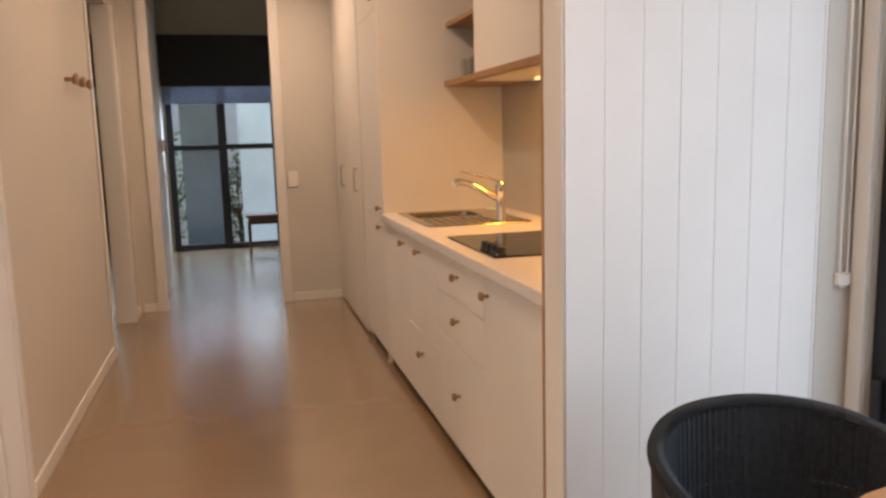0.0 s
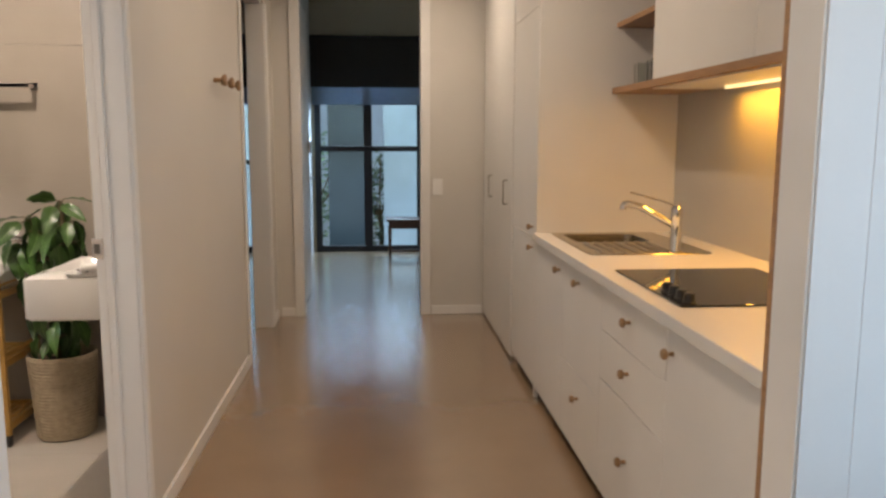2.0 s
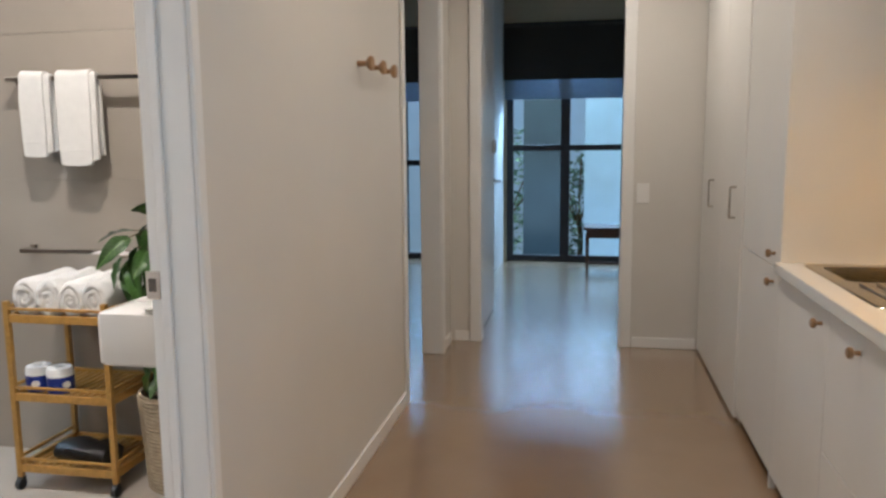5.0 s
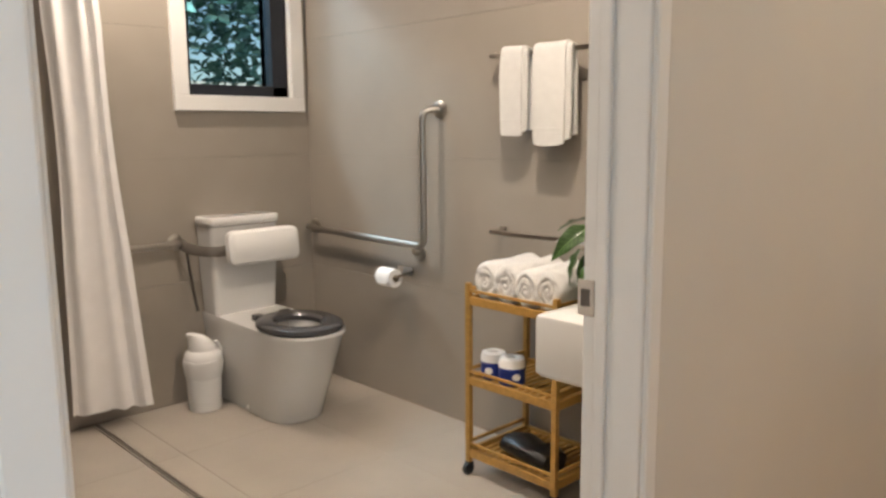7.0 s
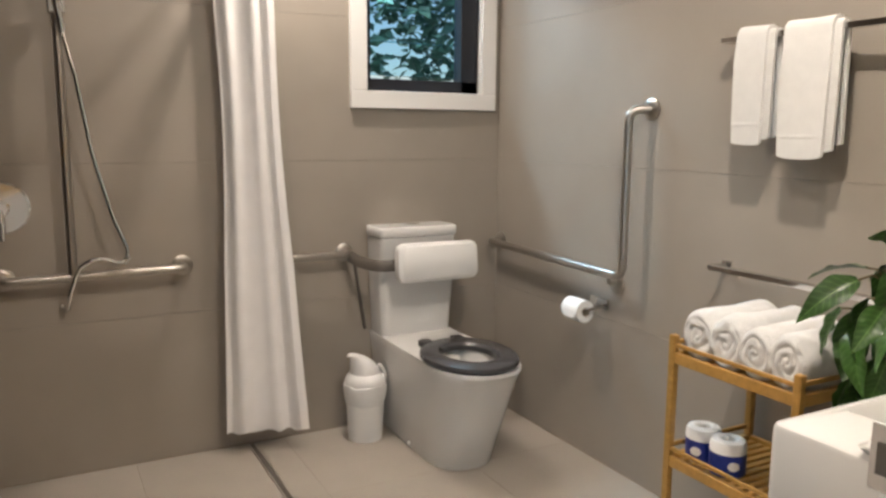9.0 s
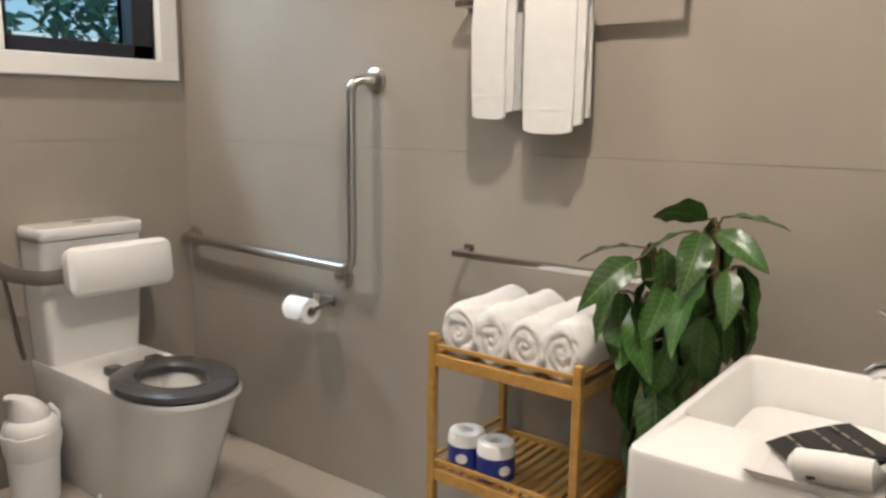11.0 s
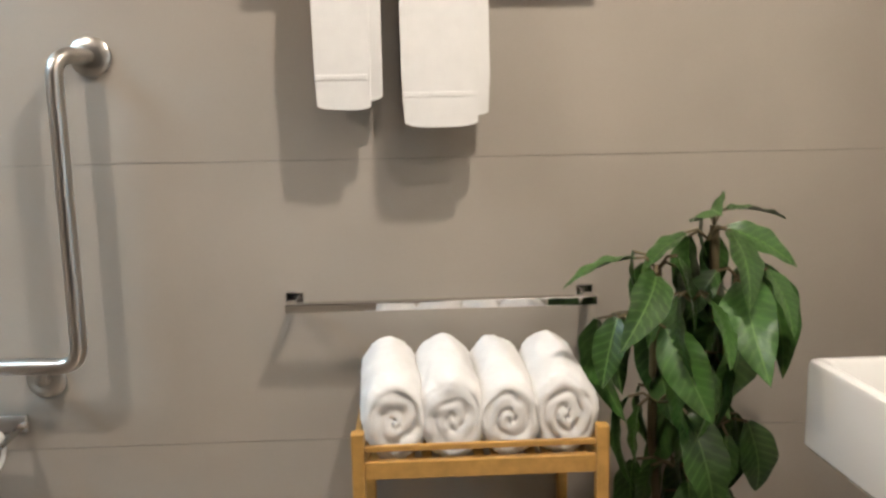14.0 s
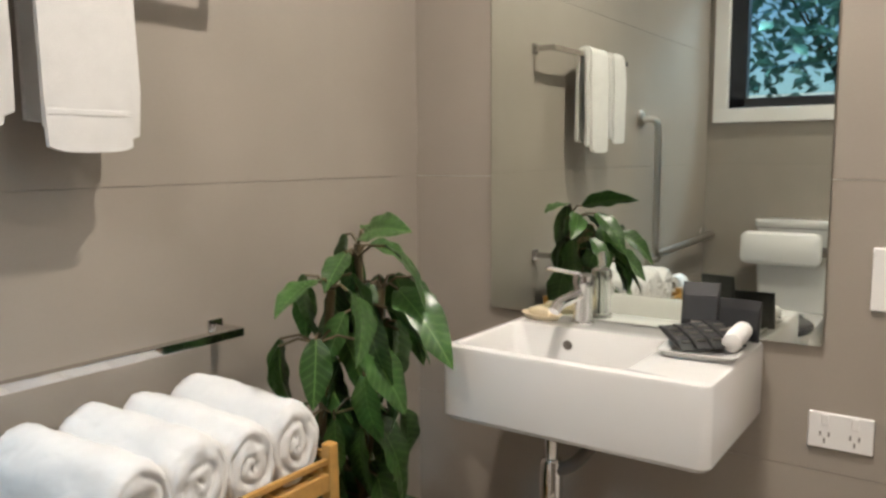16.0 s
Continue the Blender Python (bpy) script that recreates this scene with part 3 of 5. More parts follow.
hob = thing("cooktop", "black ceramic glass cooktop with four knobs", "cooktop")
part("glass", box(0.965, 1.50, 3.28, 3.91, 0.8885, 0.895, 0.003), BLACKGLASS, hob)
for i in range(4):
    part("control_knob", moved(lathe([(0.021, 0), (0.021, 0.003), (0.017, 0.006), (0.016, 0.026), (0.013, 0.029)], 16), Matrix.Translation((1.005, 3.32 + i * 0.058, 0.895))), BLACKPLASTIC, hob, "", True)

structure("trim_splashback", box(1.645, 1.6585, KY0, KY1, 0.889, 1.60), SPLASH, "grey smooth splashback panel", "splashback")
tall = thing("tall_cabinet", "tall white laminate fridge cabinet beside the worktop", "cabinet")
part("body", box(FX + 0.022, KB, KY1, 5.82, 0.06, 2.68), LAMINATE, tall)
part("kickboard", box(FX + 0.045, FX + 0.06, KY1, 5.82, 0, 0.06), BLACKPLASTIC, tall, "dark recessed kickboard")
for z0, z1, kz in ((0.055, 0.855, 0.80), (0.855, 2.04, 0.91), (2.04, 2.68, 2.10)):
    f = part("door", box(FX, FX + 0.019, KY1 + 0.024, 5.818, z0 + 0.002, z1 - 0.002, 0.0015), LAMINATE, tall)
    knob(f, 5.19, kz)
part("end_panel", box(FX, FX + 0.0215, KY1, KY1 + 0.022, 0.0, 2.68), LAMINATE, tall)
for y0, y1, hy in ((5.82, 6.36, 6.0), (6.36, 7.10, 6.66)):
    r = thing("wardrobe", "tall white hall cupboard with a slim metal handle", "cupboard", group="hall cupboards")
    part("body", box(FX + 0.022, KB, y0 + 0.001, y1 - 0.001, 0.0, 2.69), LAMINATE, r)
    f = part("door", box(FX - 0.006, FX + 0.019, y0 + 0.003, y1 - 0.003, 0.02, 2.69, 0.002), LAMINATE, r)
    part("handle", tube(bent([(FX - 0.006, hy, 0.965), (FX - 0.034, hy, 0.965), (FX - 0.034, hy, 1.115), (FX - 0.006, hy, 1.115)], 0.008), 0.005, 8), STEEL, f, "brushed steel bow handle", True)

# overhead cabinet on its timber shelf
OX = 1.30
oh = thing("overhead_cabinet", "white overhead cabinet above the cooktop", "cabinet")
part("body", box(OX + 0.02, 1.655, KY0 + 0.001, 4.53, 1.632, 2.68), LAMINATE, oh)
part("door", box(OX, OX + 0.019, KY0 + 0.003, 3.60, 1.632, 2.68, 0.0015), LAMINATE, oh)
part("door", box(OX, OX + 0.019, 3.603, 4.53, 1.632, 2.68, 0.0015), LAMINATE, oh)
part("shelf", box(OX - 0.005, 1.655, KY0 + 0.001, KY1 - 0.001, 1.600, 1.631, 0.002), PLY, oh, "oiled plywood shelf under the cabinet")
part("shelf", box(OX + 0.01, 1.655, 4.531, KY1 - 0.001, 1.93, 1.955, 0.002), PLY, oh, "oiled plywood upper shelf")
part("soffit", box(OX + 0.03, 1.644, KY0 + 0.002, 4.60, 1.5945, 1.5995, 0.001), LAMINATE, oh, "white panel under the shelf")
strip = thing("led_strip", "glowing led strip under the overhead cabinet", "light")
part("diffuser", box(1.562, 1.578, 3.12, 4.38, 1.5835, 1.5943, 0.002), LED, strip)
for gx, gy in ((1.36, 4.62), (1.37, 4.71), (1.36, 4.80), (1.46, 4.66), (1.46, 4.77), (1.37, 4.89), (1.47, 4.88)):
    g = thing("drinking_glass", "clear plain tumbler on the plywood shelf", "glass", group="glasses on the shelf")
    part("tumbler", moved(lathe([(0.028, 0), (0.034, 0.10), (0.032, 0.10), (0.026, 0.006)], 18), Matrix.Translation((gx, gy, 1.6315))), TUMBLER, g, "", True)

# timber edge of the end pier and the lining boards
structure("trim_pier_edge", box(0.893, 0.899, 2.645, 2.662, 0, H), PLY, "thin timber edge on the kitchen pier", "trim")
structure("trim_pier_face", box(0.893, 0.899, 2.525, 2.644, 0, H, 0.002), TRIM, "white painted face of the kitchen pier", "trim")
lining = thing("wall_lining", "white vertical lining boards with fine grooves", "wall lining", kind="structure")
bx = 0.900
while bx < 1.76:
    w = min(0.107, 1.764 - bx)
    part("lining_board", box(bx + 0.0004, bx + w - 0.0004, 2.522, 2.5445, 0, H, 0.0007, seg=1), BOARD, lining)
    bx += 0.107
structure("trim_lining_backing", box(0.90, 1.766, 2.530, 2.5446, 0, H), TRIM, "white backing behind lining boards", "trim")
cord = thing("blind_cord", "white looped blind cord with a clip", "cord")
part("loop", tube(bent([(1.725, 2.510, 2.6), (1.725, 2.510, 0.87), (1.75, 2.510, 0.87), (1.75, 2.510, 2.6)], 0.01), 0.0025, 6), PLASTIC, cord)
part("clip", box(1.715, 1.76, 2.503, 2.5215, 0.875, 0.91, 0.003), PLASTIC, cord)

# ---- living room ----
ch = thing("wicker_chair", "black woven wicker tub chair with a rounded back", "chair", (1.155, 1.98, -0.0), rz=0)
N = 60
for k in range(N + 1):                       # upright strands round the back
    a = radians(-20 + 220 * k / N)
    top = 0.695 - 0.085 * (abs(k / N - 0.5) * 2) ** 2.2
    part("strand", tube([(0.262 * math.cos(a), 0.222 * math.sin(a), 0.36), (0.27 * math.cos(a), 0.23 * math.sin(a), 0.55), (0.275 * math.cos(a), 0.235 * math.sin(a), top)], 0.0150, 6), WICKER, ch)
pts = []
for k in range(N + 1):
    a = radians(-20 + 220 * k / N)
    pts.append((0.278 * math.cos(a), 0.238 * math.sin(a), 0.698 - 0.085 * (abs(k / N - 0.5) * 2) ** 2.2))
rim = tube(pts, 0.0155, 10)
for k in range(0, 3 * N - 2):                # slanting wraps of the braid
    p, q = Vector(pts[k // 3]), Vector(pts[k // 3 + 1])
    c, u = p.lerp(q, (k % 3) / 3), (q - p).normalized()
    side = u.cross(Vector((0, 0, 1))).normalized()
    up = side.cross(u)
    tube([c + (side * math.cos(w) + up * math.sin(w)) * 0.0165 + u * 0.006 * math.sin(w) for w in [math.pi * (j / 4 - 0.25) for j in range(7)]], 0.0030, 4, rim)
part("braided_rim", rim, WICKER, ch, "braided wicker rim", True)
for wz in (0.45, 0.52, 0.6):
    part("weaver", tube([((0.262 + (wz - 0.4) * 0.05) * math.cos(radians(-20 + 220 * k / N)), (0.222 + (wz - 0.4) * 0.05) * math.sin(radians(-20 + 220 * k / N)), wz) for k in range(N + 1)], 0.013, 6), WICKER, ch)
part("seat", loft([circle(0.21, 0.37, 24, ry=0.20), circle(0.24, 0.40, 24, ry=0.22), circle(0.22, 0.43, 24, ry=0.20)]), WICKER, ch, "", True)
for lx, ly in ((-0.17, -0.14), (0.17, -0.14), (-0.15, 0.14), (0.15, 0.14)):
    part("leg", tube([(lx, ly, 0.38), (lx * 1.15, ly * 1.15, 0)], 0.016, 8), WICKER, ch)
tb = thing("dining_table", "round timber dining table with a pedestal", "table", (1.17, 1.26, 0))
part("tabletop", lathe([(0.43, 0.705), (0.455, 0.715), (0.46, 0.728), (0.45, 0.738)], 48), TABLEWOOD, tb, "", True)
part("pedestal", lathe([(0.26, 0), (0.25, 0.03), (0.05, 0.06), (0.045, 0.70), (0.12, 0.7045)], 24), BLACKPLASTIC, tb, "dark metal pedestal", True)


def plate(name, label, x, y0, y1, z0, z1, out, rockers, horizontal=False):
    """A wall plate on a face at x that looks along out."""
    e = thing(name, label, "switch", group="wall plates")
    part("plate", box(min(x, x + 0.008 * out), max(x, x + 0.008 * out), y0, y1, z0, z1, 0.003), PLASTIC, e)
    for ry, rz in rockers:
        part("rocker", box(min(x + 0.007 * out, x + 0.011 * out), max(x + 0.007 * out, x + 0.011 * out), ry - 0.007, ry + 0.007, rz - 0.012, rz + 0.012, 0.002), PLASTIC, e)
    return e


plate("light_switch", "white plastic light switch beside the bathroom door", HX, 2.655, 2.73, 0.895, 1.015, 1, [(2.69, 0.93), (2.69, 0.97)])
plate("light_switch", "white plastic light switch on grey tiles", BX, 3.79, 3.872, 0.945, 1.07, -1, [(3.83, 1.01)])
gpo = plate("power_outlet", "white double power outlet below the mirror", BX, 3.852, 3.972, 0.652, 0.727, -1, [(3.885, 0.712), (3.94, 0.712)])
for gy in (3.885, 3.94):
    for dy, dz in ((-0.008, 0), (0.008, 0), (0, -0.014)):
        part("socket_slot", box(BX - 0.0093, BX - 0.0078, gy + dy - 0.0015, gy + dy + 0.0015, 0.678 + dz, 0.688 + dz), BRACKET, gpo)
e = thing("light_switch", "white plastic light switch on the hall's end wall", "switch", group="wall plates")
part("plate", box(0.515, 0.592, 7.111, 7.1195, 0.945, 1.07, 0.003), PLASTIC, e)
part("rocker", box(0.546, 0.561, 7.107, 7.112, 0.99, 1.02, 0.002), PLASTIC, e)

for hy in (5.10, 5.29, 5.48):
    e = thing("coat_hook", "turned wooden coat hook on the hall wall", "hook", group="coat hooks")
    part("peg", moved(lathe([(0.012, 0), (0.010, 0.035), (0.022, 0.042), (0.030, 0.052), (0.026, 0.062)], 16), Matrix.Translation((HX + 0.0005, hy, 1.655)) @ Matrix.Rotation(radians(90), 4, "Y")), KNOBWOOD, e, "", True)

st = thing("side_table", "small dark timber stool by the bedroom window", "stool", (0.48, 10.05, 0))
part("top", box(-0.30, 0.30, -0.16, 0.16, 0.44, 0.47, 0.006), DARKWOOD, st)
part("apron", box(-0.27, 0.27, -0.14, 0.14, 0.36, 0.44, 0.003), DARKWOOD, st)
part("stretcher", box(-0.27, 0.27, -0.012, 0.012, 0.07, 0.10, 0.003), DARKWOOD, st)
for lx in (-0.26, 0.26):
    for ly in (-0.13, 0.13):
        part("leg", loft([rounded(lx - 0.02, lx + 0.02, ly - 0.02, ly + 0.02, 0.37, 0.005, 2), rounded(lx - 0.014, lx + 0.014, ly - 0.014, ly + 0.014, 0.0, 0.004, 2)]), DARKWOOD, st)

# downlight fittings, also for the added fill lamps
for lx, ly, lz in [(x, y, 2.60) for x, y in BATH_LAMPS] + [(x, y, 2.70) for x, y in HALL_LAMPS]:
    e = thing("downlight", "round white recessed ceiling downlight, some added as fill", "light", group="downlights")
    part("ring", moved(lathe([(0.05, -0.001), (0.055, -0.001), (0.055, -0.006), (0.046, -0.008), (0.044, -0.001)], 24, False, False), Matrix.Translation((lx, ly, lz))), TRIM, e, "", True)
    part("lens", moved(lathe([(0.044, -0.0005), (0.044, -0.003)], 24), Matrix.Translation((lx, ly, lz))), BULB, e, "glowing lens")

# ---- bathroom: mirror, basin ----
mi = thing("mirror", "frameless wall mirror above the basin", "mirror")
part("sheet", box(BX + 0.004, BX + 0.011, 3.952, 4.734, 0.862, 1.90, 0.001), MIRROR, mi).location.x = -0.014
part("backing", box(BX - 0.0028, BX - 0.0003, 3.954, 4.732, 0.864, 1.898), BRACKET, mi)

bs = thing("wash_basin", "white ceramic wall basin with a side shelf", "basin")
x0, x1, y0, y1, zt = -1.210, BX - 0.001, 4.062, 4.622, 0.860
rings = [rounded(x0 + 0.03, x1, y0 + 0.03, y1 - 0.03, 0.704, 0.02), rounded(x0 + 0.008, x1, y0 + 0.008, y1 - 0.008, 0.700, 0.02), rounded(x0, x1, y0, y1, 0.710, 0.02), rounded(x0, x1, y0, y1, zt - 0.010, 0.02),
         rounded(x0 + 0.003, x1, y0 + 0.003, y1 - 0.003, zt - 0.003, 0.019), rounded(x0 + 0.010, x1 - 0.004, y0 + 0.010, y1 - 0.010, zt, 0.016),
         rounded(x0 + 0.018, -0.925, 4.222, y1 - 0.020, zt, 0.024), rounded(x0 + 0.024, -0.930, 4.227, y1 - 0.026, zt - 0.006, 0.024),
         rounded(x0 + 0.040, -0.940, 4.240, y1 - 0.040, zt - 0.085, 0.04), rounded(x0 + 0.080, -0.965, 4.28, y1 - 0.08, zt - 0.102, 0.05), rounded(-1.09, -1.05, 4.40, 4.44, zt - 0.107, 0.015)]
part("bowl", loft(rings), CERAMIC, bs, "", True)
part("overflow", moved(lathe([(0.011, 0), (0.011, 0.004), (0.007, 0.004)], 16), Matrix.Translation((-0.934, 4.46, 0.822)) @ Matrix.Rotation(radians(-94), 4, "Y")), BRACKET, bs, "dark overflow hole")
part("waste", moved(lathe([(0.024, 0), (0.022, 0.004)], 18), Matrix.Translation((-1.07, 4.42, 0.7545))), CHROME, bs, "chrome waste")
part("trap_pipe", tube([(-0.99, 4.47, 0.702), (-0.99, 4.47, 0.56)], 0.016, 14), CHROME, bs, "chrome waste pipe", True)
part("bottle_trap", moved(lathe([(0.012, 0.0), (0.026, 0.006), (0.026, 0.13), (0.02, 0.14)], 18), Matrix.Translation((-0.99, 4.47, 0.43))), CHROME, bs, "chrome bottle trap", True)
part("trap_arm", tube(bent([(-0.99, 4.47, 0.54), (-0.99, 4.42, 0.56), (-0.86, 4.40, 0.60), (BX - 0.001, 4.40, 0.60)], 0.03), 0.016, 10), BRACKET, bs, "dark trap arm", True)
part("valve", moved(lathe([(0.022, 0), (0.022, 0.02), (0.012, 0.022), (0.012, 0.05)], 14), Matrix.Translation((BX - 0.001, 4.36, 0.57)) @ Matrix.Rotation(radians(-90), 4, "Y")), DARKCHROME, bs, "isolating valve", True)

bt2 = thing("basin_mixer", "chrome basin mixer with a long lever", "tap")
mx, my = -0.872, 4.452
part("body", moved(lathe([(0.027, 0), (0.027, 0.006), (0.023, 0.01), (0.022, 0.085), (0.026, 0.10), (0.024, 0.115), (0.014, 0.122)], 20), Matrix.Translation((mx, my, zt))), CHROME, bt2, "", True)
part("spout", tube(bent([(mx, my, zt + 0.075), (mx - 0.09, my + 0.02, zt + 0.06), (mx - 0.105, my + 0.023, zt + 0.045)], 0.015), 0.014, 12), CHROME, bt2, "", True)
part("lever", tube([(mx, my, zt + 0.115), (mx - 0.05, my + 0.02, zt + 0.128), (mx - 0.10, my + 0.045, zt + 0.142)], 0.010, 10, ry=0.004), CHROME, bt2, "", True)

so = thing("soap_dish", "cream soap bar on a small pale dish", "soap dish")
part("dish", moved(loft([circle(0.045, 0, 24, ry=0.028), circle(0.058, 0.012, 24, ry=0.038), circle(0.054, 0.012, 24, ry=0.034), circle(0.042, 0.005, 24, ry=0.026)]), Matrix.Translation((-0.862, 4.565, zt + 0.0005)) @ Matrix.Rotation(radians(75), 4, "Z")), SOAP, so, "", True)
part("soap_bar", moved(box(-0.035, 0.035, -0.02, 0.02, 0.006, 0.024, 0.007), Matrix.Translation((-0.862, 4.56, zt + 0.001)) @ Matrix.Rotation(radians(75), 4, "Z")), SOAP, so, "", True)

tr = thing("amenity_tray", "white ceramic tray of black toiletry sachets", "tray", (-0.965, 4.142, zt + 0.0005), rz=4)
part("dish", loft([rounded(-0.085, 0.09, -0.065, 0.065, 0, 0.012, 3), rounded(-0.10, 0.105, -0.075, 0.075, 0.014, 0.014, 3), rounded(-0.094, 0.099, -0.069, 0.069, 0.014, 0.012, 3), rounded(-0.08, 0.085, -0.06, 0.06, 0.005, 0.01, 3)]), CERAMIC, tr, "", True)


def sachet(name, label, at, size, tilt, rz, stripes):
    e = thing(name, label, "toiletry", group="toiletry sachets")
    e.matrix_world = pose(*at, tilt, 0, rz)
    w, h = size
    part("pouch", loft([rounded(-w / 2, w / 2, -0.0015, 0.0015, 0, 0.001, 1), rounded(-w / 2, w / 2, -0.007, 0.007, h * 0.3, 0.004, 1), rounded(-w / 2, w / 2, -0.006, 0.006, h * 0.75, 0.004, 1), rounded(-w / 2, w / 2, -0.0015, 0.0015, h, 0.001, 1)]), BLACKPLASTIC, e)
    for s in stripes:
        part("print_bar", box(-w * 0.22, w * 0.26, -0.0085, -0.0065, h * s, h * s + 0.004), STEEL, e, "silver printing bar")


for i in range(4):
    sachet("toiletry_sachet", "black toiletry sachet with pale printing", (-1.040 + 0.017 * i, 4.150 - 0.025 * i, zt + 0.014 + 0.003 * i), (0.036, 0.118), -78, -48, (0.2, 0.5, 0.72))
sachet("toiletry_box", "small black amenity box with pale printing", (-0.905, 4.175, zt + 0.012), (0.075, 0.115), -14, -82, (0.25,))
sachet("toiletry_box", "small black amenity box with pale printing", (-0.895, 4.10, zt + 0.012), (0.085, 0.085), -14, -92, (0.25,))
e = thing("rolled_cloth", "white rolled cloth on the amenity tray", "cloth")
part("roll", moved(loft([circle(0.008, -0.06, 14), circle(0.022, -0.05, 14), circle(0.024, 0.0, 14), circle(0.022, 0.05, 14), circle(0.008, 0.06, 14)]), Matrix.Translation((-0.955, 4.085, zt + 0.034)) @ Matrix.Rotation(radians(84), 4, "Y") @ Matrix.Scale(0.85, 4)), TOWEL, e, "", True)

# ---- bathroom: toilet ----
to = thing("toilet", "white close-coupled toilet with a grey seat", "toilet")
TYC = 4.482


def pan_ring(x_front, half, z, back=TX + 0.004, n=20, squar=2.4):
    """A ring straight at the wall and round in front."""
    pts = [Vector((back, TYC - half * 0.95, z)), Vector((back, TYC + half * 0.95, z))]
    x_mid = x_front - half * 1.25
    for i in range(n + 1):
        a = radians(90 - 180 * i / n)
        c, s = math.cos(a), math.sin(a)
        pts.append(Vector((x_mid + half * 1.25 * abs(c) ** (2 / squar), TYC + half * math.copysign(abs(s) ** (2 / squar), s), z)))
    return pts


def bowl_ring(rx, ry, z, cx=-2.935):
    """An oval ring whose points face those of the pan's rim."""
    pts = []
    for p in pan_ring(-2.704, 0.180, z):
        a = math.atan2((p.y - TYC) / ry, (p.x - cx) / rx)
        pts.append(Vector((cx + rx * math.cos(a), TYC + ry * math.sin(a), z)))
    return pts


part("pan", loft([pan_ring(-2.885, 0.135, 0.0), pan_ring(-2.875, 0.14, 0.012), pan_ring(-2.805, 0.160, 0.20), pan_ring(-2.722, 0.178, 0.40), pan_ring(-2.702, 0.182, 0.428), pan_ring(-2.704, 0.180, 0.440),
                  bowl_ring(0.165, 0.125, 0.440), bowl_ring(0.158, 0.118, 0.425), bowl_ring(0.13, 0.095, 0.36), bowl_ring(0.085, 0.06, 0.29), bowl_ring(0.03, 0.022, 0.265)]), CERAMIC, to, "", True)


def oval(cx, rx, ry, z, n=36):
    return [Vector((cx + rx * math.cos(2 * math.pi * i / n) * (1.0 if math.cos(2 * math.pi * i / n) > 0 else 0.92), TYC + ry * math.sin(2 * math.pi * i / n), z)) for i in range(n)]


seat = loft([oval(-2.935, 0.225, 0.178, 0.4405), oval(-2.935, 0.234, 0.187, 0.450), oval(-2.935, 0.232, 0.185, 0.466), oval(-2.935, 0.215, 0.168, 0.476), oval(-2.935, 0.150, 0.112, 0.473), oval(-2.935, 0.138, 0.100, 0.462), oval(-2.935, 0.138, 0.100, 0.4405)], False, False)
part("seat", seat, SEAT, to, "dark grey plastic seat ring", True)
for hy in (-0.075, 0.075):
    part("seat_hinge", box(-3.185, -3.135, TYC + hy - 0.025, TYC + hy + 0.025, 0.440, 0.470, 0.006), SEAT, to, "dark grey hinge")
part("water", loft([oval(-2.935, 0.095, 0.066, 0.302), oval(-2.935, 0.095, 0.066, 0.305)]), GLASS, to, "still water in the bowl")
part("cistern", loft([rounded(TX + 0.002, -3.385, 4.312, 4.645, 0.441, 0.025), rounded(TX + 0.002, -3.375, 4.300, 4.657, 0.66, 0.025), rounded(TX + 0.002, -3.37, 4.296, 4.661, 0.872, 0.022)]), CERAMIC, to, "", True)
part("cistern_lid", loft([rounded(TX + 0.002, -3.366, 4.294, 4.664, 0.876, 0.022), rounded(TX + 0.002, -3.362, 4.290, 4.668, 0.884, 0.022), rounded(TX + 0.002, -3.362, 4.290, 4.668, 0.91, 0.022), rounded(TX + 0.006, -3.368, 4.296, 4.662, 0.918, 0.018)]), CERAMIC, to, "", True)
part("flush_button", moved(lathe([(0.032, 0), (0.032, 0.004), (0.026, 0.006)], 20), Matrix.Translation((-3.445, TYC, 0.918)) @ Matrix.Diagonal((0.7, 1.1, 1, 1))), CHROME, to, "chrome flush button", True)
part("floor_bolt", moved(lathe([(0.009, 0), (0.008, 0.006)], 12), Matrix.Translation((-3.16, TYC - 0.150, 0.035)) @ Matrix.Rotation(radians(84), 4, "X")), PLASTIC, to, "white cover cap")

pad = thing("support_cushion", "white padded backrest on a grey bracket", "backrest")
bm = moved(loft([rounded(-0.19, 0.19, -0.080, 0.080, 0, 0.035), rounded(-0.192, 0.192, -0.084, 0.084, 0.012, 0.038), rounded(-0.19, 0.19, -0.082, 0.082, 0.040, 0.036), rounded(-0.175, 0.175, -0.068, 0.068, 0.052, 0.03)]),
           Matrix.Translation((-3.30, 4.52, 0.775)) @ Matrix.Rotation(radians(90), 4, "Z") @ Matrix.Rotation(radians(90 - 5), 4, "X"))
part("cushion", bm, PLASTIC, pad, "white vinyl cushion", True)
part("bracket", tube(bent([(TX + 0.06, 4.195, 0.795), (-3.42, 4.21, 0.775), (-3.315, 4.27, 0.765), (-3.31, 4.40, 0.768), (-3.31, 4.55, 0.77)], 0.04), 0.006, 10, ry=0.026), BRACKET, pad, "grey curved bracket", True)
# Thin dark bar from the bracket down along the wall.
part("thin_dark_bar", tube([(-3.45, 4.205, 0.78), (TX + 0.012, 4.262, 0.58), (TX + 0.012, 4.284, 0.45)], 0.007, 8), BRACKET, pad, "", True)


